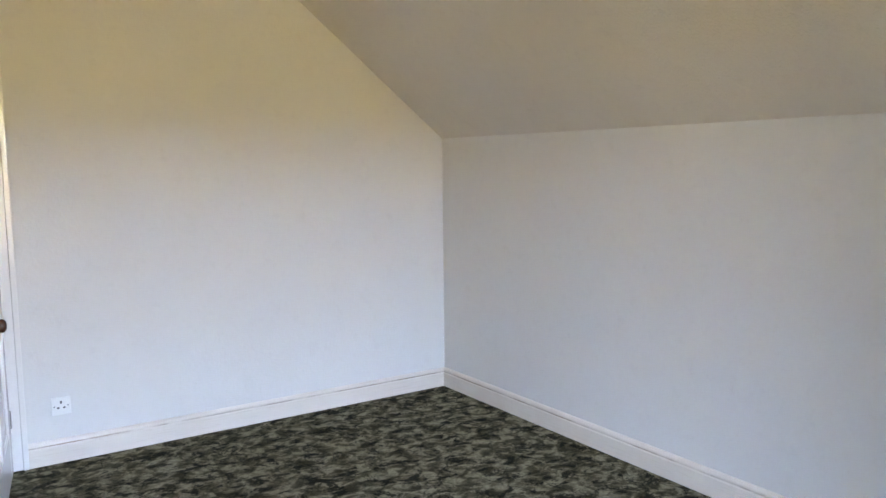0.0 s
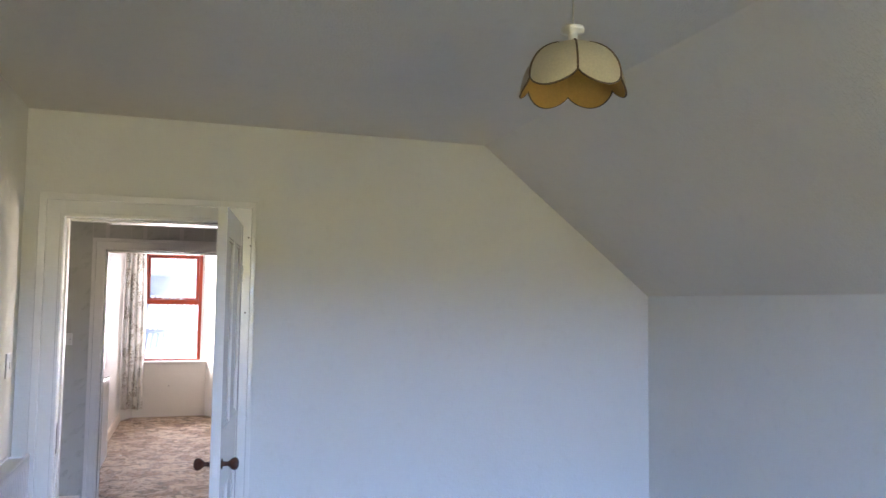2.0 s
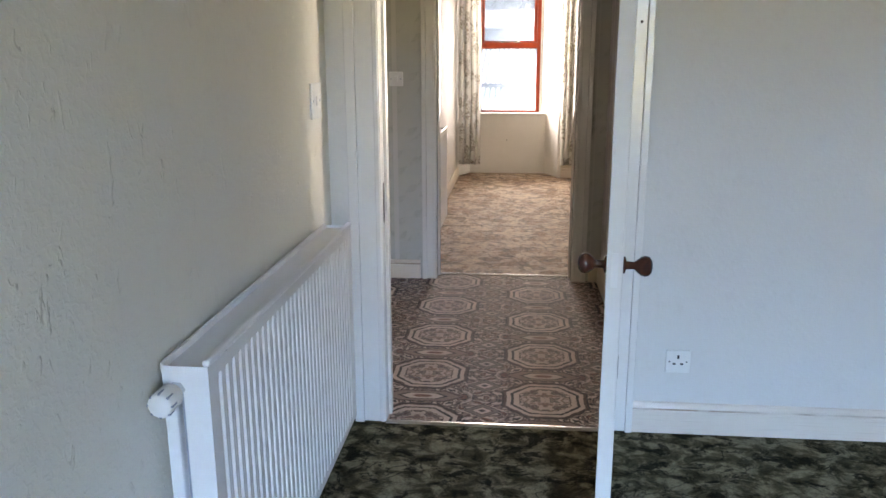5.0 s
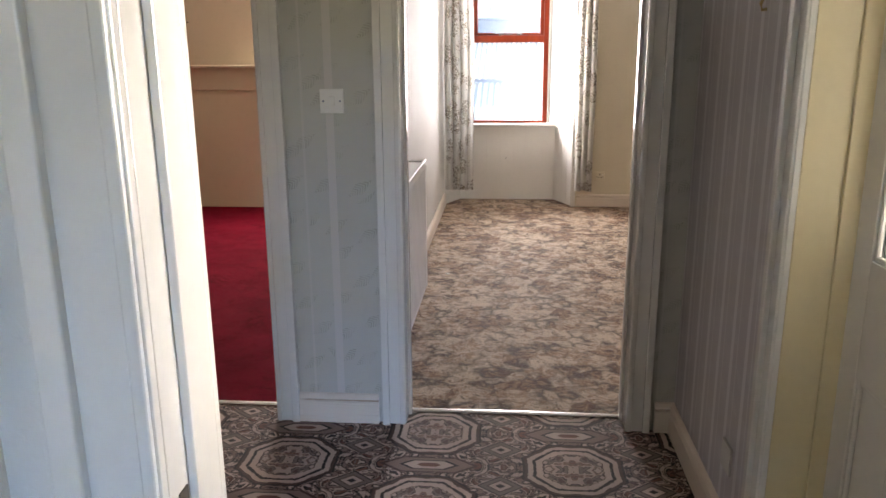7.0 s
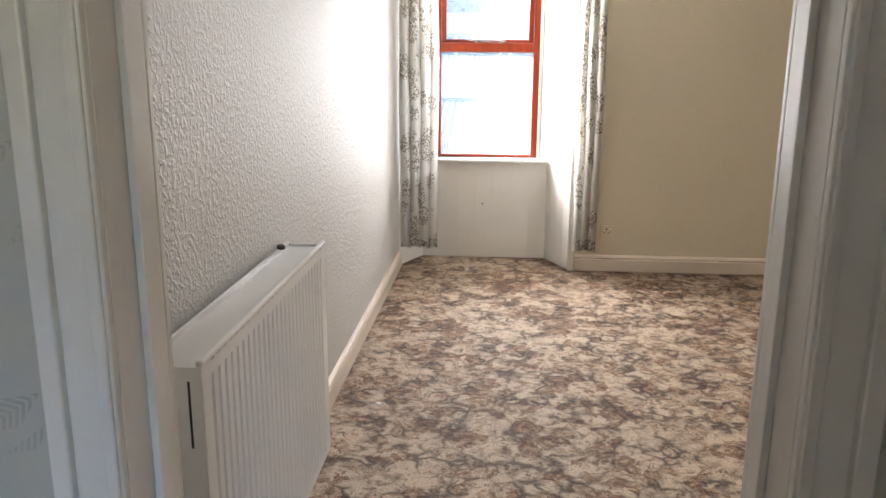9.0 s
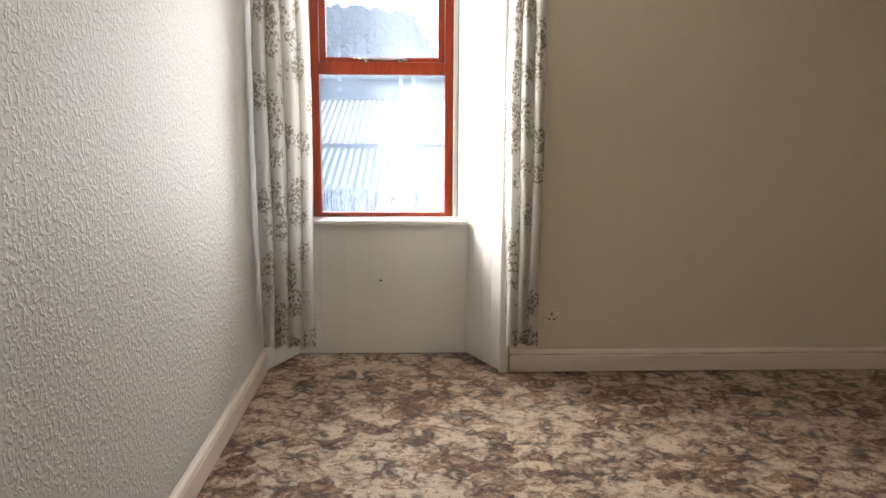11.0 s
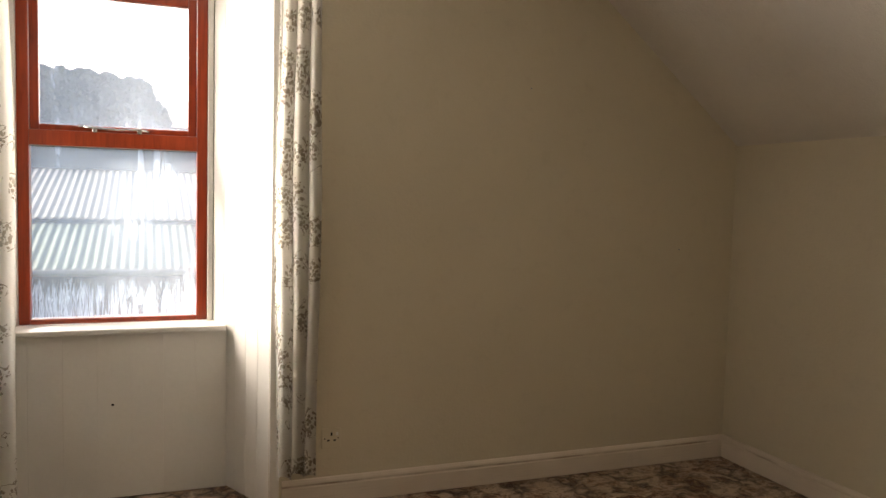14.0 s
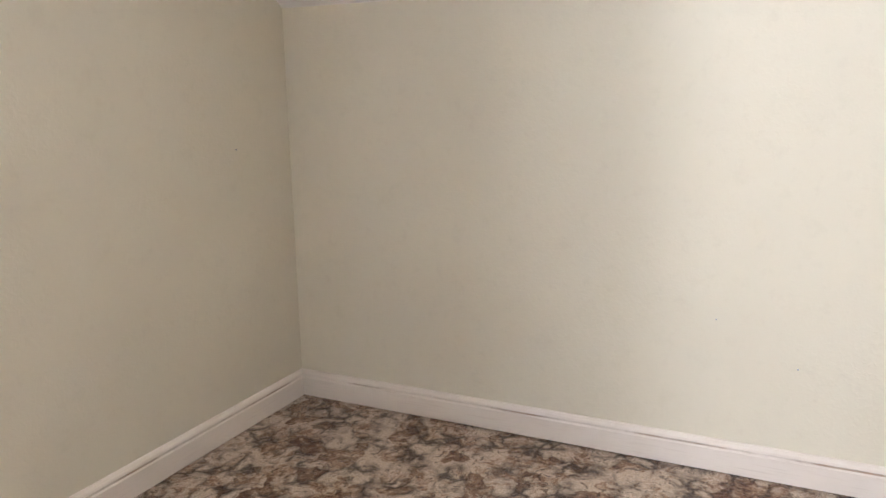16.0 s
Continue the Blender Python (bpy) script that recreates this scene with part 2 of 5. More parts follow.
def hall_carpet(name):
    """Brown and fawn carpet of eight-sided medallions in staggered columns, with bands and scrolls between."""
    m, n, b = shader(name)
    v = coords(n)
    sep = n.nodes.new("ShaderNodeSeparateXYZ")
    n.links.new(v, sep.inputs[0])
    x, y = sep.outputs[0], sep.outputs[1]
    PX, PY = 0.52, 0.50
    xs = math_node(n, "DIVIDE", math_node(n, "ADD", x, 0.83 + 0.26 + 5.2), PX)
    col = math_node(n, "FLOOR", xs)
    u = math_node(n, "SUBTRACT", math_node(n, "FRACT", xs), 0.5)
    shift = math_node(n, "MULTIPLY", math_node(n, "MODULO", col, 2.0), 0.5)
    w = math_node(n, "SUBTRACT", math_node(n, "FRACT", math_node(n, "ADD", math_node(n, "DIVIDE", math_node(n, "SUBTRACT", y, 5.743 - 0.25), PY), shift)), 0.5)
    au = math_node(n, "MULTIPLY", math_node(n, "ABSOLUTE", u), PX)
    aw = math_node(n, "MULTIPLY", math_node(n, "ABSOLUTE", w), PY)
    bw = math_node(n, "SUBTRACT", 0.5 * PY, aw)

    def eight(a, b, flat):
        return math_node(n, "MAXIMUM", math_node(n, "MAXIMUM", a, math_node(n, "MULTIPLY", b, flat)), math_node(n, "MULTIPLY", math_node(n, "ADD", a, math_node(n, "MULTIPLY", b, flat)), 0.70))
    main = eight(au, aw, 1.02)
    fold = n.nodes.new("ShaderNodeCombineXYZ")
    n.links.new(au, fold.inputs[0])
    n.links.new(aw, fold.inputs[1])
    n.links.new(math_node(n, "MULTIPLY", noise_tex(n, v, 9, 2), 0.012), fold.inputs[2])
    f = fold.outputs[0]
    wig = math_node(n, "MULTIPLY", noise_tex(n, f, 30, 3, 0.6, 0.5), 0.030)
    d = math_node(n, "ADD", main, math_node(n, "SUBTRACT", wig, 0.015))
    fawn, dark, rust, black, grey = (0.58, 0.46, 0.40), (0.068, 0.034, 0.026), (0.17, 0.072, 0.048), (0.014, 0.008, 0.007), (0.20, 0.155, 0.14)

    def steps(fac, stops):
        r = n.nodes.new("ShaderNodeValToRGB")
        r.color_ramp.interpolation = "CONSTANT"
        els = r.color_ramp.elements
        while len(els) < len(stops):
            els.new(0.5)
        for e, (p, c) in zip(els, stops):
            e.position, e.color = p, (*c, 1)
        n.links.new(fac, r.inputs["Fac"])
        return r.outputs["Color"]
    mauve = (0.25, 0.175, 0.155)
    motif = steps(noise_tex(n, f, 12, 3, 0.5, 0.9), [(0.0, dark), (0.36, fawn), (0.42, black), (0.46, mauve), (0.50, dark), (0.53, fawn), (0.57, black), (0.61, rust), (0.66, grey)])
    heart = steps(noise_tex(n, f, 20, 2, 0.5, 0.6), [(0.0, dark), (0.34, grey), (0.40, black), (0.43, fawn), (0.52, rust), (0.56, mauve), (0.61, black), (0.64, fawn)])
    rings = steps(math_node(n, "DIVIDE", d, 0.20), [(0.0, rust), (0.06, mauve), (0.50, dark), (0.55, fawn), (0.65, black), (0.71, fawn), (0.80, dark), (0.86, black)])
    # eyed lozenges down the strip between two columns
    strip = math_node(n, "SUBTRACT", 0.5 * PX, au)
    ym = math_node(n, "SUBTRACT", math_node(n, "FRACT", math_node(n, "DIVIDE", math_node(n, "SUBTRACT", y, 5.743), PY / 2)), 0.5)
    loz = math_node(n, "ADD", math_node(n, "DIVIDE", strip, 0.085), math_node(n, "DIVIDE", math_node(n, "ABSOLUTE", ym), 0.27))
    eyes = steps(math_node(n, "DIVIDE", loz, 1.2), [(0.0, black), (0.17, fawn), (0.40, dark), (0.47, grey), (0.72, black), (0.80, fawn)])
    # flat six-sided link between two medallions of one column
    hexa = math_node(n, "MAXIMUM", math_node(n, "DIVIDE", bw, 0.052), math_node(n, "MULTIPLY", math_node(n, "ADD", math_node(n, "DIVIDE", au, 0.15), math_node(n, "DIVIDE", bw, 0.10)), 0.82))
    link = steps(math_node(n, "DIVIDE", hexa, 1.2), [(0.0, rust), (0.20, fawn), (0.42, black), (0.50, mauve), (0.74, dark), (0.83, fawn)])
    inside = math_node(n, "LESS_THAN", d, 0.182)
    core = math_node(n, "LESS_THAN", d, 0.106)
    c0 = mix_col(n, math_node(n, "LESS_THAN", loz, 1.0), motif, eyes)
    c0 = mix_col(n, math_node(n, "LESS_THAN", hexa, 1.0), c0, link)
    c1 = mix_col(n, inside, c0, rings)
    c2 = mix_col(n, math_node(n, "MULTIPLY", core, 0.8), c1, heart)
    worn = ramp(n, noise_tex(n, v, 3.0, 5), [(0.3, (0.78, 0.76, 0.75)), (0.7, (1.12, 1.1, 1.08))])
    c3 = mix_col(n, 1.0, c2, worn, "MULTIPLY")
    tuft = noise_tex(n, v, 420, 2)
    c3 = mix_col(n, 0.3, c3, mix_col(n, 1.0, c3, ramp(n, tuft, [(0.35, (0.5, 0.5, 0.5)), (0.65, (1.2, 1.2, 1.2))]), "MULTIPLY"))
    n.links.new(c3, b.inputs["Base Color"])
    b.inputs["Roughness"].default_value = 0.7
    b.inputs["Specular IOR Level"].default_value = 0.3
    b.inputs["Sheen Weight"].default_value = 0.22
    b.inputs["Sheen Roughness"].default_value = 0.2
    bump(n, b, tuft, 0.5, 0.004)
    return m


def stained_wood(name, light, dark, rough, axis_scale=(30, 30, 2.5)):
    m, n, b = shader(name)
    v = coords(n, axis_scale)
    g = noise_tex(n, v, 1.6, 6, 0.6, 0.8)
    n.links.new(ramp(n, g, [(0.3, dark), (0.7, light)]), b.inputs["Base Color"])
    b.inputs["Roughness"].default_value = rough
    bump(n, b, g, 0.08, 0.001)
    return m


def cloth_curtain(name):
    """Cream cloth, thin enough to glow, printed with grey-brown sprays of leaves in upright trails."""
    m, n, b = shader(name)
    tc = n.nodes.new("ShaderNodeUVMap")
    mp = n.nodes.new("ShaderNodeMapping")
    n.links.new(tc.outputs[0], mp.inputs["Vector"])
    v = mp.outputs["Vector"]
    spray = node(n, "ShaderNodeTexVoronoi", Scale=7.0, Randomness=0.8)
    n.links.new(v, spray.inputs["Vector"])
    near = math_node(n, "ADD", spray.outputs["Distance"], math_node(n, "MULTIPLY", noise_tex(n, v, 22, 3, 0.6), 0.45))
    mask = math_node(n, "LESS_THAN", near, 0.69)
    vo = node(n, "ShaderNodeTexVoronoi", Scale=62.0, Randomness=0.9)
    n.links.new(v, vo.inputs["Vector"])
    leaf = math_node(n, "MULTIPLY", math_node(n, "LESS_THAN", vo.outputs["Distance"], 0.50), mask)
    stem = math_node(n, "MULTIPLY", math_node(n, "LESS_THAN", math_node(n, "ABSOLUTE", math_node(n, "SUBTRACT", noise_tex(n, v, 13, 2, 0.5, 1.0), 0.5)), 0.014), math_node(n, "LESS_THAN", near, 0.76))
    ink = math_node(n, "MAXIMUM", leaf, stem)
    tint = ramp(n, noise_tex(n, v, 18, 2), [(0.35, (0.24, 0.185, 0.135)), (0.65, (0.40, 0.37, 0.30))])
    col = mix_col(n, math_node(n, "MULTIPLY", ink, 0.85), (0.80, 0.785, 0.745), tint)
    n.links.new(col, b.inputs["Base Color"])
    b.inputs["Roughness"].default_value = 0.9
    tr = n.nodes.new("ShaderNodeBsdfTranslucent")
    n.links.new(col, tr.inputs["Color"])
    mx = n.nodes.new("ShaderNodeMixShader")
    mx.inputs[0].default_value = 0.55
    n.links.new(b.outputs[0], mx.inputs[1])
    n.links.new(tr.outputs[0], mx.inputs[2])
    n.links.new(mx.outputs[0], n.nodes["Material Output"].inputs["Surface"])
    wv = noise_tex(n, coords(n, (500, 500, 500)), 1.0, 2)
    bump(n, b, wv, 0.1, 0.001)
    return m


def pane_glass(name, dirt):
    """Clear pane: a mirror-like skin over see-through glass, with dried streaks and dust that catch light, and an even
    blue film that adds distance haze.
    """
    m, n, b = shader(name)
    n.nodes.remove(b)
    clear = n.nodes.new("ShaderNodeBsdfTransparent")
    clear.inputs[0].default_value = (0.97, 0.985, 0.98, 1)
    gloss = node(n, "ShaderNodeBsdfGlossy", Roughness=0.02)
    fr = node(n, "ShaderNodeFresnel", IOR=1.45)
    m1 = n.nodes.new("ShaderNodeMixShader")
    n.links.new(math_node(n, "MULTIPLY", fr.outputs[0], 0.8), m1.inputs[0])
    n.links.new(clear.outputs[0], m1.inputs[1])
    n.links.new(gloss.outputs[0], m1.inputs[2])
    # blue tint of the dust film also holds the far view's haze
    haze = n.nodes.new("ShaderNodeBsdfTranslucent")
    haze.inputs["Color"].default_value = (0.72, 0.84, 1.0, 1)
    streak = noise_tex(n, coords(n, (26, 26, 2.2)), 1.0, 6, 0.62, 1.2)
    blot = noise_tex(n, coords(n), 5.0, 4)
    amount = math_node(n, "MULTIPLY", ramp(n, streak, [(0.42, (0, 0, 0)), (0.75, (1, 1, 1))]), ramp(n, blot, [(0.40, (0.05, 0.05, 0.05)), (0.72, (1, 1, 1))]))
    sep = n.nodes.new("ShaderNodeSeparateXYZ")
    n.links.new(coords(n), sep.inputs[0])
    tide = math_node(n, "ADD", sep.outputs[2], math_node(n, "MULTIPLY", noise_tex(n, coords(n, (30, 30, 3)), 1.0, 4, 0.6), -0.30))
    runs = ramp(n, noise_tex(n, coords(n, (48, 48, 3.5)), 1.0, 4, 0.6, 1.5), [(0.47, (0, 0, 0)), (0.53, (1, 1, 1)), (0.60, (0.1, 0.1, 0.1))])
    amount = math_node(n, "MAXIMUM", amount, math_node(n, "MULTIPLY", runs, ramp(n, tide, [(PANE_FOOT - 0.06, (1, 1, 1)), (PANE_FOOT, (0, 0, 0))])))
    m2 = n.nodes.new("ShaderNodeMixShader")
    n.links.new(math_node(n, "ADD", math_node(n, "MULTIPLY", amount, dirt), dirt * 0.36), m2.inputs[0])
    n.links.new(m1.outputs[0], m2.inputs[1])
    n.links.new(haze.outputs[0], m2.inputs[2])
    n.links.new(m2.outputs[0], n.nodes["Material Output"].inputs["Surface"])
    return m


def frosted_glass(name):
    m, n, b = shader(name)
    b.inputs["Base Color"].default_value = (0.85, 0.9, 0.88, 1)
    b.inputs["Roughness"].default_value = 0.25
    b.inputs["Transmission Weight"].default_value = 1.0
    bump(n, b, noise_tex(n, coords(n), 70, 2), 0.6, 0.004)
    return m


def plain(name, col, rough=0.4, metal=0.0, grain=60.0):
    return surface(name, col, tuple(c * 0.9 for c in col), 4.0, rough, grain, 0.05, 0.001, metal)


def skirting_paint(name):
    """Ivory gloss gone warm with age, with brown dirt and chips caught in the moulding's groove."""
    m, n, b = shader(name)
    v = coords(n)
    base = ramp(n, noise_tex(n, v, 2.4, 5), [(0.3, (0.68, 0.60, 0.51)), (0.75, (0.76, 0.68, 0.59))])
    sep = n.nodes.new("ShaderNodeSeparateXYZ")
    n.links.new(v, sep.inputs[0])
    groove = math_node(n, "LESS_THAN", math_node(n, "ABSOLUTE", math_node(n, "SUBTRACT", sep.outputs[2], 0.0975)), 0.004)
    chips = ramp(n, noise_tex(n, coords(n, (5, 5, 160)), 1.0, 5, 0.65), [(0.55, (0, 0, 0)), (0.68, (1, 1, 1))])
    worn = math_node(n, "MAXIMUM", math_node(n, "MULTIPLY", groove, ramp(n, noise_tex(n, v, 3.2, 5, 0.65), [(0.44, (0, 0, 0)), (0.62, (1, 1, 1))])), math_node(n, "MULTIPLY", chips, 0.22))
    n.links.new(mix_col(n, math_node(n, "MULTIPLY", worn, 0.75), base, (0.30, 0.19, 0.11)), b.inputs["Base Color"])
    b.inputs["Roughness"].default_value = 0.3
    bump(n, b, noise_tex(n, v, 30, 3), 0.08, 0.002)
    return m


def fabric(name, col, translucent=0.35):
    m, n, b = shader(name)
    v = coords(n)
    c = ramp(n, noise_tex(n, v, 160, 3), [(0.3, tuple(k * 0.88 for k in col)), (0.7, col)])
    n.links.new(c, b.inputs["Base Color"])
    b.inputs["Roughness"].default_value = 0.85
    tr = n.nodes.new("ShaderNodeBsdfTranslucent")
    n.links.new(c, tr.inputs["Color"])
    mx = n.nodes.new("ShaderNodeMixShader")
    mx.inputs[0].default_value = translucent
    n.links.new(b.outputs[0], mx.inputs[1])
    n.links.new(tr.outputs[0], mx.inputs[2])
    n.links.new(mx.outputs[0], n.nodes["Material Output"].inputs["Surface"])
    bump(n, b, noise_tex(n, v, 700, 2), 0.15, 0.0005)
    return m


M_WALL1 = wallpaper("cream_paint_paper", (0.70, 0.685, 0.645), (0.65, 0.635, 0.595), 0.10, 55)
M_WOODCHIP = wallpaper("woodchip_paper", (0.72, 0.70, 0.62), (0.66, 0.64, 0.56), 0.42, 75, 0.42, 3.6)
M_WOODCHIP2 = wallpaper("grey_woodchip_paper", (0.56, 0.555, 0.53), (0.51, 0.505, 0.48), 0.52, 62, 0.62)
M_WALL2 = wallpaper("ivory_paint_paper", (0.67, 0.61, 0.475), (0.62, 0.56, 0.43), 0.10, 60)
M_REDWALL = wallpaper("buff_paint_paper", (0.66, 0.58, 0.44), (0.60, 0.52, 0.39), 0.08, 60)
M_CEIL = wallpaper("ceiling_paper", (0.74, 0.70, 0.64), (0.69, 0.65, 0.59), 0.4, 85)
M_HALL_F = striped_paper("sprigged_hall_paper", 0, (0.53, 0.525, 0.47), (0.57, 0.545, 0.505), 0.27, 0.055, (0.27, 0.275, 0.21))
M_HALL_R = striped_paper("striped_hall_paper", 1, (0.50, 0.475, 0.485), (0.61, 0.595, 0.60), 0.13, 0.10, (0.57, 0.55, 0.55))
M_GLOSS = surface("white_gloss_paint", (0.80, 0.78, 0.74), (0.74, 0.72, 0.67), 3.0, 0.22, 40, 0.08, 0.001)
M_SKIRT = skirting_paint("ivory_skirting_paint")
M_CREAMGLOSS = surface("cream_gloss_paint", (0.80, 0.70, 0.46), (0.74, 0.64, 0.40), 3.0, 0.25, 40, 0.08, 0.001)
M_BOARD = surface("white_board_paint", (0.80, 0.79, 0.75), (0.74, 0.73, 0.69), 2.0, 0.35, 50, 0.08, 0.001)
M_PLASTIC = plain("white_plastic", (0.80, 0.79, 0.75), 0.3)
M_RAD = plain("white_enamel", (0.80, 0.80, 0.79), 0.28)
# blue-grey with the radiators' inner shade in its colour; also for screws and nails
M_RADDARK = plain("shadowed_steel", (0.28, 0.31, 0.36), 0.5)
M_CHROME = plain("bright_steel", (0.62, 0.62, 0.62), 0.25, 1.0)
M_BRASS = plain("dull_brass", (0.45, 0.33, 0.14), 0.35, 1.0)
M_BRONZE = plain("dark_bronze", (0.07, 0.055, 0.04), 0.45)
M_BLACK = plain("black_slot", (0.02, 0.02, 0.02), 0.5)
M_KNOB = stained_wood("dark_turned_wood", (0.09, 0.028, 0.016), (0.035, 0.012, 0.008), 0.25)
M_MAHOG = stained_wood("mahogany_stain", (0.41, 0.062, 0.020), (0.24, 0.031, 0.012), 0.28)
M_CARPET1 = carpet("green_carpet", [(0.36, (0.043, 0.036, 0.018)), (0.47, (0.102, 0.090, 0.052)), (0.59, (0.28, 0.255, 0.172))], 10.5, (0.009, 0.007, 0.003), 0.032, (0.41, 0.48), pile=260.0, veins=0.9, stretch=0.85)
M_CARPET2 = leafy_carpet("brown_carpet", (0.58, 0.455, 0.335), (0.31, 0.195, 0.118), (0.13, 0.060, 0.031), (0.020, 0.008, 0.004), 12.0, 0.3, 170.0)
M_HALLCARPET = hall_carpet("medallion_carpet")
M_RED = carpet("red_carpet", [(0.3, (0.20, 0.004, 0.020)), (0.7, (0.29, 0.010, 0.032))], 2.5, (0.15, 0.003, 0.014), 0.01, (0.2, 0.3))
M_CURTAIN = cloth_curtain("printed_cotton")
M_PANE = pane_glass("dirty_pane", 0.45)
M_PANE_CLEAN = pane_glass("clean_pane", 0.06)
M_FROST = frosted_glass("pebbled_glass")
M_SHADE = fabric("cream_lamp_cloth", (0.66, 0.60, 0.44), 0.3)
M_LINING = fabric("gold_lamp_lining", (0.60, 0.36, 0.10), 0.3)
M_TRIM = fabric("brown_braid", (0.13, 0.085, 0.05), 0.0)
M_CORD = plain("old_flex", (0.62, 0.56, 0.42), 0.5)
M_STONE = surface("harled_wall", (0.42, 0.40, 0.36), (0.32, 0.31, 0.28), 2.0, 0.9, 40, 0.6, 0.01)
M_SLATE = surface("roof_slate", (0.10, 0.11, 0.12), (0.06, 0.065, 0.07), 6.0, 0.6, 20, 0.4, 0.01)
M_GRASS = surface("meadow_grass", (0.13, 0.16, 0.035), (0.07, 0.10, 0.02), 0.15, 0.95, 18, 0.6, 0.03)
M_TIN = surface("galvanised_sheet", (0.30, 0.32, 0.33), (0.20, 0.22, 0.23), 0.6, 0.42, 25, 0.15, 0.004, 0.35)
M_TINGREEN = surface("weathered_green_sheet", (0.20, 0.27, 0.25), (0.14, 0.20, 0.19), 0.8, 0.5, 25, 0.15, 0.004, 0.2)
M_SHEDWALL = surface("grey_shed_boards", (0.10, 0.12, 0.14), (0.07, 0.085, 0.10), 0.9, 0.7, 15, 0.3, 0.01)
M_BARK = surface("grey_bark", (0.10, 0.085, 0.07), (0.05, 0.045, 0.04), 3.0, 0.9, 20, 0.5, 0.02)
# leaf colour paled and blued: the haze of distance is put into it
M_LEAF = surface("hazed_hill_foliage", (0.15, 0.18, 0.205), (0.095, 0.125, 0.15), 0.3, 0.9, 4.0, 0.5, 0.05)


# ---------------------------------------------------------------- mesh helpers
def finish(name, bm, material, parent=None, label="", smooth=False):
    bmesh.ops.recalc_face_normals(bm, faces=bm.faces)
    me = bpy.data.meshes.new(name)
    bm.to_mesh(me)
    bm.free()
    for mt in (material if isinstance(material, (list, tuple)) else [material]):
        me.materials.append(mt)
    if smooth:
        for p in me.polygons:
            p.use_smooth = True
    ob = new(name, me)
    if parent is not None:
        ob.parent = parent
    if label:
        tagged(ob, label=label)
    return ob


part = finish


def thing(name, at, label, category, group="", kind=""):
    """An empty at a thing's base, which carries its parts."""
    ob = new(name)
    ob.empty_display_size = 0.05
    ob.location = at
    return tagged(ob, label, category, group, kind)


def box(bm, x0, x1, y0, y1, z0, z1, bevel=0.0, m=None):
    """A box, with softened edges if asked, moved by m."""
    pts = [(x, y, z) for x in (x0, x1) for y in (y0, y1) for z in (z0, z1)]
    vs = [bm.verts.new(p) for p in pts]
    fs = [bm.faces.new([vs[i] for i in f]) for f in ((0, 1, 3, 2), (4, 6, 7, 5), (0, 4, 5, 1), (2, 3, 7, 6), (0, 2, 6, 4), (1, 5, 7, 3))]
    bmesh.ops.recalc_face_normals(bm, faces=fs)
    out = vs
    if bevel:
        es = list({e for f in fs for e in f.edges})
        r = bmesh.ops.bevel(bm, geom=es, offset=bevel, segments=2, affect="EDGES", profile=0.5)
        out = list({v for f in r["faces"] for v in f.verts} | {v for v in vs if v.is_valid})
    if m is not None:
        bmesh.ops.transform(bm, matrix=m, verts=out)
    return out


def boxed(name, dims, material, parent=None, label="", bevel=0.0, m=None):
    bm = bmesh.new()
    box(bm, *dims, bevel=bevel, m=m)
    return finish(name, bm, material, parent, label)


def lathe(bm, profile, m, steps=24):
    """Turn a profile of (radius, height) round z, then move it by m."""
    rings = []
    for r, h in profile:
        rings.append([bm.verts.new(m @ Vector((r * math.cos(2 * math.pi * i / steps), r * math.sin(2 * math.pi * i / steps), h))) for i in range(steps)])
    for a, b in zip(rings, rings[1:]):
        for i in range(steps):
            j = (i + 1) % steps
            bm.faces.new((a[i], a[j], b[j], b[i]))
    for ring in (rings[0], rings[-1]):
        bm.faces.new(ring)


def tube(bm, pts, r, steps=8):
    """A round bar through points."""
    rings = []
    for i, p in enumerate(pts):
        p = Vector(p)
        d = (Vector(pts[min(i + 1, len(pts) - 1)]) - Vector(pts[max(i - 1, 0)])).normalized()
        q = d.to_track_quat("Z", "Y")
        rings.append([bm.verts.new(p + q @ Vector((r * math.cos(2 * math.pi * k / steps), r * math.sin(2 * math.pi * k / steps), 0))) for k in range(steps)])
    for a, b in zip(rings, rings[1:]):
        for k in range(steps):
            j = (k + 1) % steps
            bm.faces.new((a[k], a[j], b[j], b[k]))
    bm.faces.new(rings[0])
    bm.faces.new(rings[-1])


def extrude_profile(bm, profile, a, b, out):
    """Sweep a profile of (out, up) from a to b; out is the unit way it stands proud of the wall."""
    a, b, out = Vector(a), Vector(b), Vector(out)
    ends = [[bm.verts.new(p + out * o + Vector((0, 0, h))) for o, h in profile] for p in (a, b)]
    k = len(profile)
    for i in range(k):
        j = (i + 1) % k
        bm.faces.new((ends[0][i], ends[0][j], ends[1][j], ends[1][i]))
    bm.faces.new(ends[0])
    bm.faces.new(ends[1])


def wall(name, axis, lo, hi, near, far, z0, z1, holes, material):
    """A wall that runs along axis from lo to hi, between the planes near and far, with holes (from, to, bottom, top)."""
    bm = bmesh.new()
    cuts = sorted({lo, hi, *[h[0] for h in holes], *[h[1] for h in holes]})
    for a, b in zip(cuts, cuts[1:]):
        mid = (a + b) / 2
        spans = [(h[2], h[3]) for h in holes if h[0] < mid < h[1]]
        z = z0
        for s, e in sorted(spans) + [(z1, z1)]:
            if s - z > 1e-4:
                if axis == "x":
                    box(bm, a, b, near, far, z, s)
                else:
                    box(bm, near, far, a, b, z, s)
            z = e
    bmesh.ops.remove_doubles(bm, verts=bm.verts, dist=1e-5)
    return tagged(finish(name, bm, material), kind="structure")


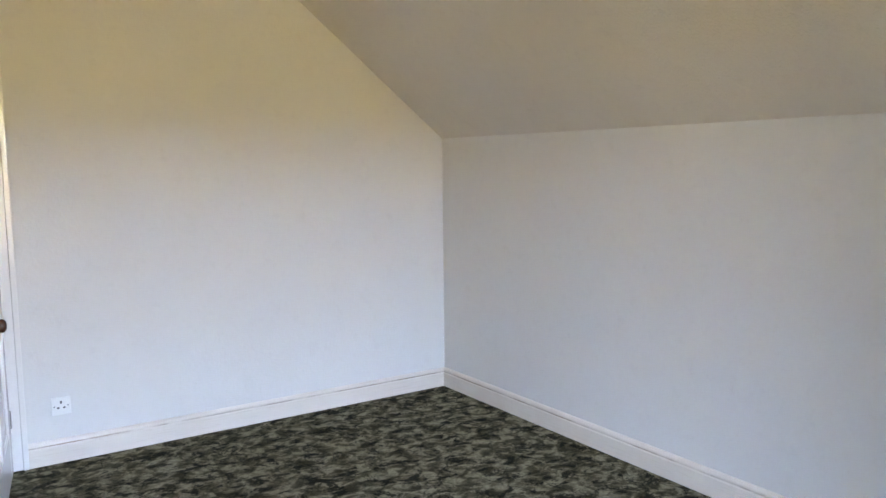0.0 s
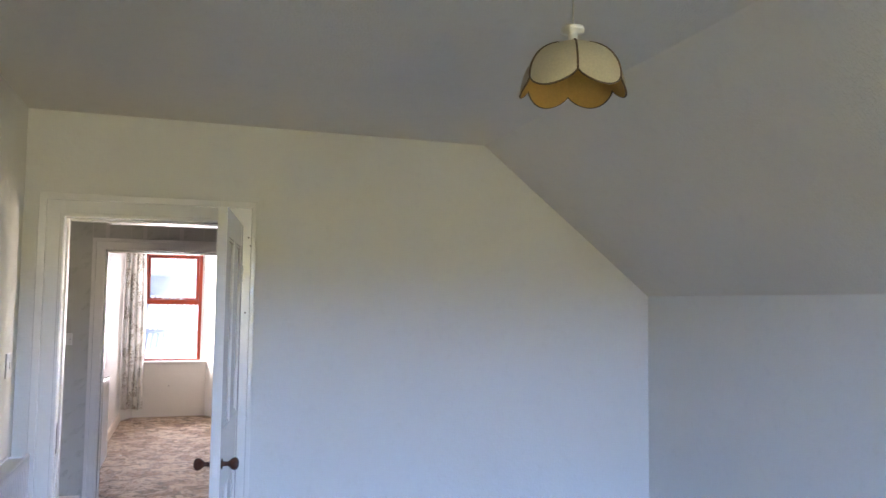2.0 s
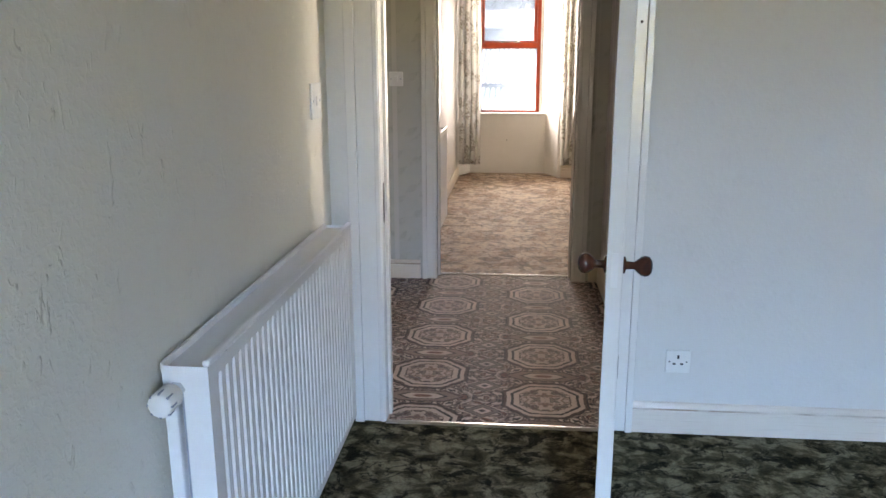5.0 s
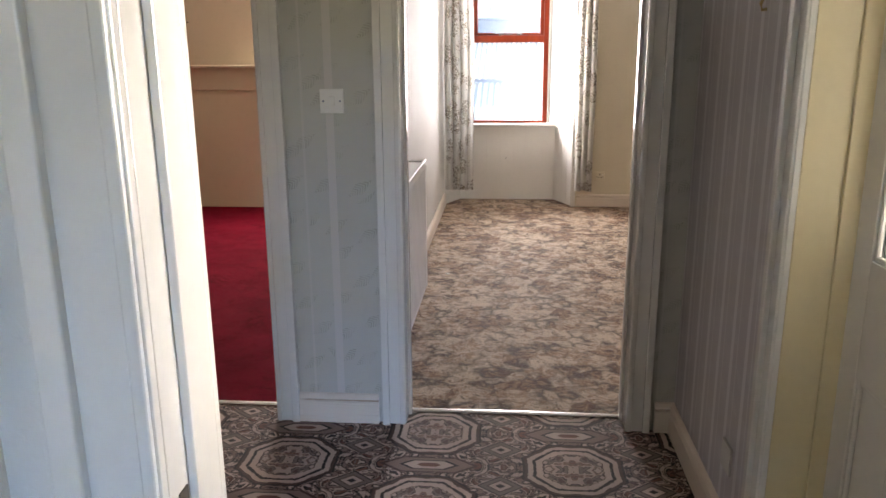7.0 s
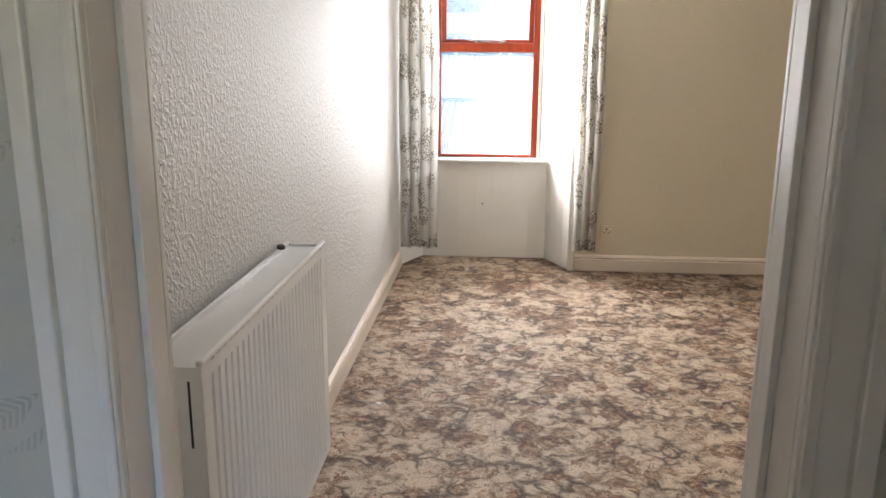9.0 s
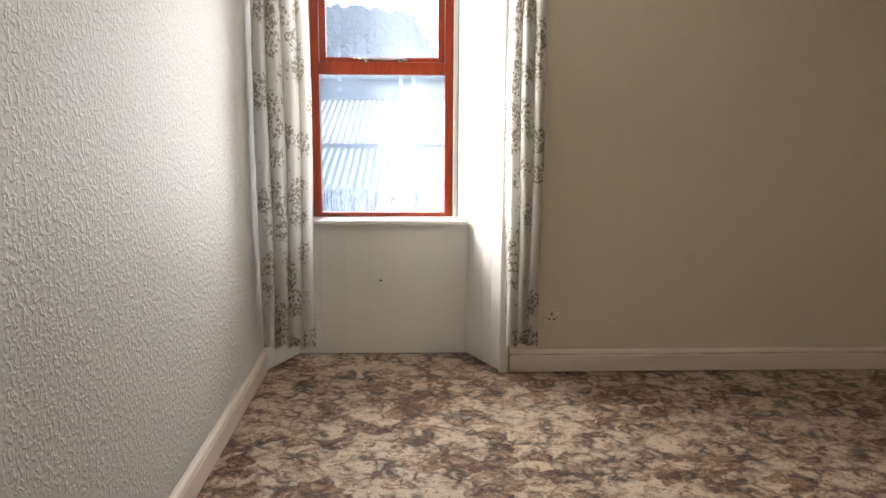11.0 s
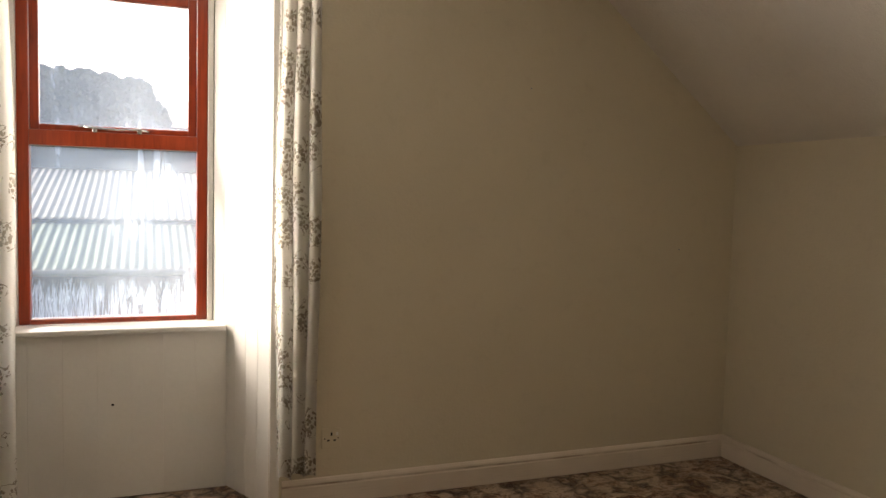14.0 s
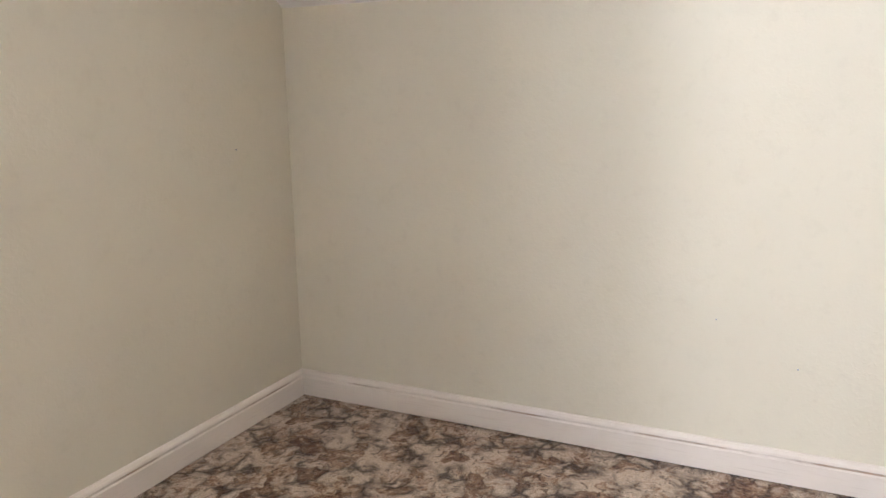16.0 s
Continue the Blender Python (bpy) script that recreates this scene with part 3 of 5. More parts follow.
SKIRT = [(0, 0), (0.020, 0), (0.020, 0.088), (0.016, 0.094), (0.016, 0.100), (0.020, 0.104), (0.017, 0.112), (0.009, 0.120), (0, 0.122)]


def skirting(runs, material, label="", gap=0.0):
    """Moulded boards along the walls; gap: how far their foot stands above the carpet."""
    bm = bmesh.new()
    foot = [(o, max(h, gap)) for o, h in SKIRT]
    for a, b, out in runs:
        extrude_profile(bm, foot, (*a, 0), (*b, 0), (*out, 0))
    return tagged(finish("baseboard", bm, material), label=label, kind="structure")


def architrave(name, axis, a, b, top, plane, out, width, material, sides="both", second=0.0):
    """Moulded frame round a doorway from a to b along axis, on the wall at plane; out is +1 or -1; second: the width of the leg at b, if it differs."""
    bm = bmesh.new()
    share = {a: 1.0, b: (second or width) / width}

    def slab(u0, u1, z0, z1, t):
        p0, p1 = sorted((plane, plane + out * t))
        if axis == "x":
            box(bm, u0, u1, p0, p1, z0, z1, 0.003)
        else:
            box(bm, p0, p1, u0, u1, z0, z1, 0.003)
    legs = [(a, -1)] * (sides != "hi") + [(b, 1)] * (sides != "lo")
    for u, s in legs:
        for w0, w1, t in ((0.0, width * 0.72, 0.016), (width * 0.70, width, 0.030), (0.004, 0.022, 0.022)):
            e = sorted((u + s * w0 * share[u], u + s * w1 * share[u]))
            slab(e[0], e[1], 0, top + w1 - 0.001 * (t > 0.02), t)
    for w0, w1, t in ((0.0, width * 0.72, 0.0155), (width * 0.70, width, 0.0295), (0.004, 0.022, 0.0215)):
        slab(a - w1 * (sides != "hi"), b + w1 * share[b] * (sides != "lo"), top + w0, top + w1, t)
    return tagged(finish(name, bm, material), kind="structure")


def lining(name, axis, a, b, top, p0, p1, material, thick=0.02, stop=0.0):
    """Boards that line a doorway in the wall between the planes p0 and p1, with a stop bead."""
    ob = tagged(new(name), kind="structure")

    def slab(kind_name, u0, u1, q0, q1, z0, z1):
        dims = (u0, u1, q0, q1, z0, z1) if axis == "x" else (q0, q1, u0, u1, z0, z1)
        boxed(kind_name, dims, material, ob, bevel=0.002)
    slab("jamb_board", a - thick, a, p0, p1, 0, top)
    slab("jamb_board", b, b + thick, p0, p1, 0, top)
    slab("head_board", a - thick, b + thick, p0, p1, top, top + thick)
    if stop:
        s0, s1 = stop - 0.02, stop + 0.02
        slab("stop_bead", a, a + 0.012, s0, s1, 0, top)
        slab("stop_bead", b - 0.012, b, s0, s1, 0, top)
        slab("stop_bead", a + 0.012, b - 0.012, s0, s1, top - 0.012, top)
    return ob


def slab_ob(name, dims, material):
    return tagged(boxed(name, dims, material), kind="structure")


# ---------------------------------------------------------------- floors
slab_ob("floor_bedroom", (R1_L - 0.1, R1_R + 0.1, R1_B - 0.1, 4.235, -FLOOR_T, 0), M_CARPET1)
slab_ob("floor_hall", (HALL_L - 0.1, 0.32, 4.235, 6.425, -FLOOR_T, -0.002), M_HALLCARPET)
slab_ob("floor_window_room", (-1.23, R2_R + 0.1, 6.425, 11.2, -FLOOR_T, 0.0), M_CARPET2)
slab_ob("floor_red_room", (RED_L - 0.1, -1.23, 6.425, 10.75, -FLOOR_T, -0.004), M_RED)
slab_ob("floor_side_room", (0.32, 2.6, 4.235, 6.425, -FLOOR_T, -0.004), M_CARPET1)
for nm, xs, yy in (("threshold_strip", (-0.945, -0.075), 4.235), ("threshold_strip", (-0.952, -0.085), 6.425), ("threshold_strip", (-2.35, -1.48), 6.440)):
    bm = bmesh.new()
    extrude_profile(bm, [(-0.016, 0.0), (0.016, 0.0), (0.012, 0.004), (0.0, 0.006), (-0.012, 0.004)], (xs[0], yy, 0), (xs[1], yy, 0), (0, 1, 0))
    tagged(finish(nm, bm, M_CHROME), "ridged bright metal carpet strip across the doorway", "threshold strip", "threshold strips")

# ---------------------------------------------------------------- walls
TOP = 2.62
wall("wall_bedroom_far", "x", OUT_L, R1_R, R1_F, HALL_N, 0, TOP, [(-0.965, -0.055, 0, 2.024)], M_WALL1)
wall("wall_bedroom_left", "y", R1_B, R1_F, R1_L - 0.12, R1_L, 0, TOP, [], M_WOODCHIP)
wall("wall_bedroom_right", "y", R1_B, R1_F, R1_R, OUT_R, 0, TOP, [], M_WALL1)
wall("wall_bedroom_window", "x", R1_L - 0.12, R1_R, OUT_B, R1_B, 0, TOP, [(0.05, 1.15, 0.75, 2.25)], M_WALL1)
wall("wall_hall_right", "y", HALL_N, HALL_F, HALL_R, 0.25, 0, TOP, [(4.48, 5.30, 0, 2.0)], M_HALL_R)
wall("wall_hall_far", "x", OUT_L, R2_R, HALL_F, R2_B - 0.02, 0, TOP, [(-0.972, -0.065, 0, 1.98), (-0.952, -0.085, 2.155, 2.42), (-2.37, -1.46, 0, 2.0)], M_HALL_F)
wall("wall_hall_left", "y", HALL_N, HALL_F, HALL_L - 0.12, HALL_L, 0, TOP, [], M_HALL_F)
wall("wall_room_back", "x", R2_L, R2_R, R2_B - 0.02, R2_B, 0, TOP, [(-0.972, -0.065, 0, 1.98), (-0.952, -0.085, 2.155, 2.42)], M_WALL2)
wall("wall_red_back", "x", OUT_L, RED_R, R2_B - 0.02, R2_B, 0, TOP, [(-2.37, -1.46, 0, 2.0)], M_REDWALL)
wall("wall_room_left", "y", R2_B, R2_F, -1.23, R2_L, 0, TOP, [], M_WOODCHIP2)
wall("wall_red_right", "y", R2_B, R2_F, RED_R, -1.23, 0, TOP, [], M_REDWALL)
wall("wall_room_right", "y", R2_B, R2_F, R2_R, OUT_R, 0, TOP, [], M_WALL2)
wall("wall_side_room", "y", HALL_N, HALL_F, R1_R, OUT_R, 0, TOP, [(4.9, 5.8, 0.9, 1.9)], M_WALL2)
wall("wall_room_window", "x", -1.28, R2_R, R2_F, R2_F + 0.06, 0, TOP, [(-1.162, 0.046, 0, 2.30)], M_WALL2)
wall("wall_outer_front", "x", OUT_L, OUT_R, 11.34, OUT_F, GROUND, TOP + 0.3, [(-0.955, -0.165, 0.72, 2.26), (-2.9, -1.9, 0.75, 2.25)], M_STONE)
wall("wall_outer_core", "x", OUT_L, OUT_R, R2_F + 0.06, 11.34, 0, TOP, [(-1.28, 0.11, 0, TOP), (-2.9, -1.9, 0.75, 2.25)], M_REDWALL)
wall("wall_red_far", "x", OUT_L, -1.28, RED_F, R2_F + 0.06, 0, TOP, [(-2.9, -1.9, 0.75, 2.25)], M_REDWALL)
wall("wall_red_left", "y", R2_B, RED_F, RED_L - 0.12, RED_L, 0, TOP, [], M_REDWALL)
# outer shell: lower storey and ends
slab_ob("wall_lower_storey", (OUT_L, OUT_R, OUT_B, 11.34, GROUND, -FLOOR_T), M_STONE)
slab_ob("wall_gable", (OUT_L - 0.15, OUT_L, OUT_B, OUT_F, GROUND, TOP + 0.3), M_STONE)
slab_ob("wall_gable", (OUT_R, OUT_R + 0.15, OUT_B, 4.8, GROUND, TOP + 0.3), M_STONE)
slab_ob("wall_gable", (OUT_R, OUT_R + 0.15, 5.9, OUT_F, GROUND, TOP + 0.3), M_STONE)
slab_ob("roof", (OUT_L - 0.4, OUT_R + 0.4, OUT_B - 0.3, OUT_F + 0.12, 3.0, 3.2), M_SLATE)
slab_ob("wall_outer_back", (OUT_L, R1_L - 0.12, OUT_B, R1_B, 0, TOP + 0.3), M_STONE)


# ---------------------------------------------------------------- ceilings
def prism(name, poly, y0, y1, material):
    bm = bmesh.new()
    a = [bm.verts.new((x, y0, z)) for x, z in poly]
    b = [bm.verts.new((x, y1, z)) for x, z in poly]
    k = len(poly)
    for i in range(k):
        bm.faces.new((a[i], a[(i + 1) % k], b[(i + 1) % k], b[i]))
    bm.faces.new(a)
    bm.faces.new(b)
    return tagged(finish(name, bm, material), kind="structure")


prism("ceiling_bedroom", [(R1_L, CEIL1 + 0.005), (BEND1, CEIL1), (R1_R, KNEE), (R1_R + 0.05, KNEE), (R1_R + 0.05, 2.8), (R1_L, 2.8)], R1_B, R1_F, M_CEIL)
prism("ceiling_window_room", [(R2_L, CEIL2_L), (BEND2, CEIL2_R), (R2_R, 1.65), (R2_R + 0.05, 1.65), (R2_R + 0.05, 2.8), (R2_L, 2.8)], R2_B, R2_F, M_CEIL)
slab_ob("ceiling_hall", (HALL_L, HALL_R, HALL_N, HALL_F, 2.50, 2.8), M_CEIL)
slab_ob("ceiling_side_room", (0.25, R1_R, HALL_N, HALL_F, 2.40, 2.8), M_CEIL)
slab_ob("ceiling_red_room", (RED_L, RED_R, R2_B, RED_F, 2.52, 2.8), M_CEIL)

# ---------------------------------------------------------------- skirtings
skirting([((0.012, R1_F), (R1_R, R1_F), (0, -1)), ((R1_R, R1_F), (R1_R, R1_B), (-1, 0)), ((R1_L, R1_B), (R1_L, R1_F), (1, 0)), ((R1_L, R1_B), (R1_R, R1_B), (0, 1))], M_SKIRT)
skirting([((-1.385, HALL_F), (-1.062, HALL_F), (0, -1)), ((0.025, HALL_F), (HALL_R, HALL_F), (0, -1)), ((HALL_R, HALL_F), (HALL_R, 5.375), (-1, 0)),
          ((HALL_L, HALL_F), (-2.46, HALL_F), (0, -1)), ((0.03, HALL_N), (HALL_R, HALL_N), (0, 1)), ((HALL_L, HALL_N), (-1.06, HALL_N), (0, 1))], M_SKIRT)
skirting([((0.10, R2_F), (R2_R, R2_F), (0, -1)), ((R2_R, R2_F), (R2_R, R2_B), (-1, 0)), ((R2_L, R2_F), (R2_L, R2_B), (1, 0)), ((0.03, R2_B), (R2_R, R2_B), (0, 1))], M_SKIRT, gap=0.008)
skirting([((RED_L, RED_F), (-4.25, RED_F), (0, -1)), ((-2.6, RED_F), (RED_R, RED_F), (0, -1)), ((RED_R, RED_F), (RED_R, R2_B), (-1, 0))], M_SKIRT)

# ---------------------------------------------------------------- doorways
lining("door_1_lining", "x", -0.945, -0.075, 2.004, R1_F, HALL_N, M_GLOSS, 0.02, 4.32)
architrave("trim_door_1", "x", -0.945, -0.075, 2.004, R1_F, -1, 0.122, M_GLOSS, second=0.085)
architrave("trim_door_1", "x", -0.945, -0.075, 2.004, HALL_N, 1, 0.105, M_GLOSS)
lining("door_2_lining", "x", -0.952, -0.085, 1.96, HALL_F, R2_B, M_GLOSS, 0.02, 6.40)
architrave("trim_door_2", "x", -0.952, -0.085, 1.96, HALL_F, -1, 0.092, M_GLOSS)
architrave("trim_door_2", "x", -0.952, -0.085, 1.96, R2_B, 1, 0.092, M_GLOSS)
lining("door_3_lining", "x", -2.35, -1.48, 1.98, HALL_F, R2_B, M_GLOSS, 0.02, 6.36)
architrave("trim_door_3", "x", -2.35, -1.48, 1.98, HALL_F, -1, 0.095, M_GLOSS)
lining("door_4_lining", "y", 4.50, 5.28, 1.98, HALL_R, 0.25, M_CREAMGLOSS, 0.02, 0.215)
architrave("trim_door_4", "y", 4.50, 5.28, 1.98, HALL_R, -1, 0.09, M_GLOSS)

# lock keep in the first doorway
keep = thing("strike_plate", (-0.945, 4.283, 0.875), "dark worn lock keep let into the door frame", "strike plate")
boxed("plate", (-0.001, 0.002, -0.012, 0.012, -0.075, 0.075), M_BRONZE, keep)
boxed("slot", (-0.001, 0.0026, -0.007, 0.007, -0.055, -0.01), M_BLACK, keep)
boxed("slot", (-0.001, 0.0026, -0.007, 0.007, 0.015, 0.05), M_BLACK, keep)

# glazed light above the second doorway
fan = thing("fanlight", (-0.518, 6.385, 2.155), "clear glazed light in a white frame above the doorway", "window", kind="structure")
bm = bmesh.new()
for d in ((-0.952, -0.085, 6.33, 6.44, 2.155, 2.163), (-0.952, -0.085, 6.33, 6.44, 2.40, 2.42), (-0.952, -0.932, 6.33, 6.44, 2.163, 2.40), (-0.105, -0.085, 6.33, 6.44, 2.163, 2.40)):
    box(bm, d[0] + 0.518, d[1] + 0.518, d[2] - 6.385, d[3] - 6.385, d[4] - 2.155, d[5] - 2.155)
part("frame", bm, M_GLOSS, fan)
boxed("pane", (-0.414, 0.413, -0.002, 0.002, 0.008, 0.245), M_PANE_CLEAN, fan)


# ---------------------------------------------------------------- doors
def knob(parent, x, y, z, side):
    """A turned knob on a rose; it stands out along the door's side."""
    bm = bmesh.new()
    m = pose(x, y, z, -90 if side > 0 else 90)
    lathe(bm, [(0.0225, 0.0), (0.0225, 0.005), (0.011, 0.008), (0.010, 0.028), (0.017, 0.036), (0.025, 0.046), (0.0275, 0.056), (0.025, 0.066), (0.016, 0.073), (0.004, 0.075)], m)
    return part("knob", bm, M_KNOB, parent, "dark brown turned wooden knob", True)


def panel_door(name, at, turn, width, height, rows, label, glass_rows=(), mount=0.11, knob_z=0.88, both=True, mirror=1, cols=2):
    """A framed door with sunk panels: hinge at the local origin, leaf along +x, thickness along y. rows: (bottom, top) of each row of panels."""
    t = 0.042
    ob = thing(name, at, label, "door")
    ob.rotation_euler = (0, 0, radians(turn))
    stiles = [(0.0, mount), (width - mount, width)] if cols == 1 else [(0.0, mount), (width / 2 - 0.05, width / 2 + 0.05), (width - mount, width)]
    zs = [0.006] + [z for r in rows for z in r] + [height]
    for a, b in (stiles[0], stiles[-1]):
        boxed("stile", (a, b, -t / 2, t / 2, 0.006, height), M_GLOSS, ob, bevel=0.003)
    for a, b in zip(zs[0::2], zs[1::2]):
        boxed("rail", (stiles[0][1], stiles[-1][0], -t / 2 + 0.0006, t / 2 - 0.0006, a, b), M_GLOSS, ob, bevel=0.002)
    for k, (a, b) in enumerate(rows):
        if cols == 2:
            boxed("muntin", (stiles[1][0], stiles[1][1], -t / 2 + 0.0006, t / 2 - 0.0006, a, b), M_GLOSS, ob, bevel=0.002)
        for s0, s1 in zip(stiles, stiles[1:]):
            x0, x1 = s0[1], s1[0]
            if k in glass_rows:
                boxed("glass", (x0, x1, -0.003, 0.003, a, b), M_FROST, ob, "pebbled obscure glass").visible_shadow = False
            else:
                boxed("panel", (x0, x1, -0.006, 0.006, a, b), M_GLOSS, ob)
            for sy in (-1, 1):
                bm = bmesh.new()
                y0, y1 = sorted((sy * 0.006, sy * 0.017))
                for d in ((x0, x0 + 0.014, a, b), (x1 - 0.014, x1, a, b), (x0 + 0.014, x1 - 0.014, a, a + 0.014), (x0 + 0.014, x1 - 0.014, b - 0.014, b)):
                    box(bm, d[0], d[1], y0, y1, d[2], d[3], 0.004)
                part("moulding", bm, M_GLOSS, ob)
    knob(ob, width - 0.06, t / 2, knob_z, 1)
    if both:
        knob(ob, width - 0.06, -t / 2, knob_z, -1)
    boxed("latch_plate", (width - 0.001, width + 0.002, -0.009, 0.009, knob_z - 0.045, knob_z + 0.045), M_PLASTIC, ob, "paint-smeared latch plate")
    boxed("hinge", (-0.006, 0.004, t / 2 - 0.004, t / 2 + 0.006, 0.22, 0.31), M_CHROME, ob)
    boxed("hinge", (-0.006, 0.004, t / 2 - 0.004, t / 2 + 0.006, height - 0.31, height - 0.22), M_CHROME, ob)
    return ob


ROWS4 = [(0.215, 0.735), (1.01, 1.87)]
panel_door("door_leaf", (-0.078, 4.240, 0.0), 180 + 90 - 7.9, 0.868, 1.996, ROWS4, "white gloss panelled door standing open into the bedroom", knob_z=0.875)
panel_door("door_leaf", (-2.366, 6.466, 0.0), 90.5, 0.862, 1.968, [(0.23, 0.655), (1.01, 1.845)], "white gloss four-panel door open on the red carpet", knob_z=0.876)
panel_door("door_leaf", (0.256, 5.272, 0.0), -90, 0.765, 1.968, [(0.2, 0.73), (1.005, 1.88)], "white door with obscure glass above a sunk panel", glass_rows=(1,), mount=0.085, knob_z=0.88, cols=1)


# ---------------------------------------------------------------- window of the far room
def window_unit():
    w = thing("window_1", (-0.56, 11.30, 0.752), "mahogany-stained timber window with dirty panes and a top casement", "window", kind="structure")
    ox, oy, oz = -0.56, 11.30, 0.752
    def bar(name, x0, x1, y0, y1, z0, z1, mat=M_MAHOG, bev=0.004, label=""):
        return boxed(name, (x0 - ox, x1 - ox, y0 - oy, y1 - oy, z0 - oz, z1 - oz), mat, w, label, bev)
    L, R, B, T = -0.947, -0.176, 0.752, 2.250
    bar("jamb", L, L + 0.045, 11.265, 11.345, B, T)
    bar("jamb", R - 0.045, R, 11.265, 11.345, B, T)
    bar("head", L + 0.045, R - 0.045, 11.266, 11.344, T - 0.045, T)
    bar("bottom_rail", L + 0.045, R - 0.045, 11.266, 11.344, B, B + 0.022)
    bar("transom", L + 0.045, R - 0.045, 11.262, 11.344, 1.525, 1.590)
    # top casement, set a little back
    a, b, c, d = L + 0.047, R - 0.047, 1.592, T - 0.047
    bar("casement_stile", a, a + 0.036, 11.285, 11.33, c, d)
    bar("casement_stile", b - 0.036, b, 11.285, 11.33, c, d)
    bar("casement_rail", a + 0.036, b - 0.036, 11.286, 11.329, d - 0.036, d)
    bar("casement_rail", a + 0.036, b - 0.036, 11.286, 11.329, c, c + 0.024)
    p = bar("pane", a + 0.034, b - 0.034, 11.306, 11.310, c + 0.022, d - 0.034, M_PANE, 0, "dusty upper pane")
    p.visible_shadow = False
    p = bar("pane", L + 0.043, R - 0.043, 11.306, 11.310, B + 0.020, 1.527, M_PANE, 0, "streaked and salty lower pane")
    p.visible_shadow = False
    # casement stay on its two pins
    bm = bmesh.new()
    tube(bm, [(-0.70 - ox, 11.272 - oy, 1.612 - oz), (-0.66 - ox, 11.262 - oy, 1.608 - oz), (-0.56 - ox, 11.258 - oy, 1.602 - oz), (-0.46 - ox, 11.262 - oy, 1.606 - oz), (-0.425 - ox, 11.27 - oy, 1.60 - oz)], 0.0055)
    box(bm, -0.655 - ox, -0.635 - ox, 11.258 - oy, 11.288 - oy, 1.588 - oz, 1.612 - oz, 0.002)
    box(bm, -0.475 - ox, -0.455 - ox, 11.258 - oy, 11.288 - oy, 1.588 - oz, 1.612 - oz, 0.002)
    lathe(bm, [(0.004, 0), (0.009, 0.006), (0.004, 0.012)], pose(-0.705 - ox, 11.272 - oy, 1.606 - oz), 12)
    part("casement_stay", bm, M_CHROME, w, "bright metal casement stay", True)
    # white beads between frame and boarding
    bm = bmesh.new()
    for d in ((R + 0.001, R + 0.024, 11.235, 11.34, B - 0.02, 2.298), (L - 0.024, L - 0.001, 11.235, 11.34, B - 0.02, 2.298), (L - 0.001, R + 0.001, 11.236, 11.339, T + 0.001, 2.299)):
        box(bm, d[0] - ox, d[1] - ox, d[2] - oy, d[3] - oy, d[4] - oz, d[5] - oz, 0.003)
    part("bead", bm, M_BOARD, w, "cream painted bead")
    return w


window_unit()
bm = bmesh.new()
box(bm, -1.03, -0.105, 11.085, 11.265, 0.728, 0.752, 0.006)
tagged(finish("window_sill", bm, M_BOARD), "white painted board sill with a rounded nose", "window sill", kind="structure")

# boarded window bay: splays, breast and head
def splay(name, a, b, z0, z1, count, label, groove=0.0028):
    """Upright V-jointed boards between two floor points."""
    a, b = Vector((*a, 0)), Vector((*b, 0))
    length = (b - a).length
    ang = math.degrees(math.atan2(b.y - a.y, b.x - a.x))
    ob = thing(name, a, label, "panelling", kind="structure")
    ob.rotation_euler = (0, 0, radians(ang))
    w = length / count
    bm = bmesh.new()
    box(bm, 0.0, w, 0.0, 0.018, z0, z1, groove)
    first = part("plank", bm, M_BOARD, ob)
    for i in range(1, count):
        p = first.copy()
        scene.collection.objects.link(p)
        p.location.x = i * w
    return ob


splay("trim_splay", (-0.150, 11.235), (0.046, 10.805), 0.007, 2.30, 5, "white V-jointed boards on the window splay")
splay("trim_splay", (-1.162, 10.805), (-0.972, 11.235), 0.007, 2.30, 5, "white V-jointed boards on the window splay")
splay("trim_breast", (-1.03, 11.118), (-0.10, 11.118), 0.007, 0.728, 7, "white boarded breast below the window sill", 0.0012)
slab_ob("trim_bay_head", (-1.24, 0.12, 10.86, 11.34, 2.30, 2.36), M_BOARD)
bm = bmesh.new()
box(bm, 0.046, 0.088, 10.786, 10.80, 0.0, 2.318, 0.003)
box(bm, -1.155, 0.046, 10.786, 10.80, 2.30, 2.318, 0.003)
tagged(finish("trim_bay_edge", bm, M_GLOSS), kind="structure")


# cornice along the flat ceiling of the far room
def cornice(a, b, out):
    bm = bmesh.new()
    prof = [(0, -0.085), (0.012, -0.085), (0.014, -0.070), (0.026, -0.066), (0.030, -0.054), (0.046, -0.040), (0.066, -0.026), (0.074, -0.022), (0.076, -0.010), (0.092, -0.006), (0.092, 0.02), (0, 0.02)]
    extrude_profile(bm, prof, a, b, out)
    return tagged(finish("trim_cornice", bm, M_CEIL), kind="structure")


cornice((R2_L, R2_F, CEIL2_L), (BEND2 + 0.06, R2_F, CEIL2_R), (0, -1, 0))


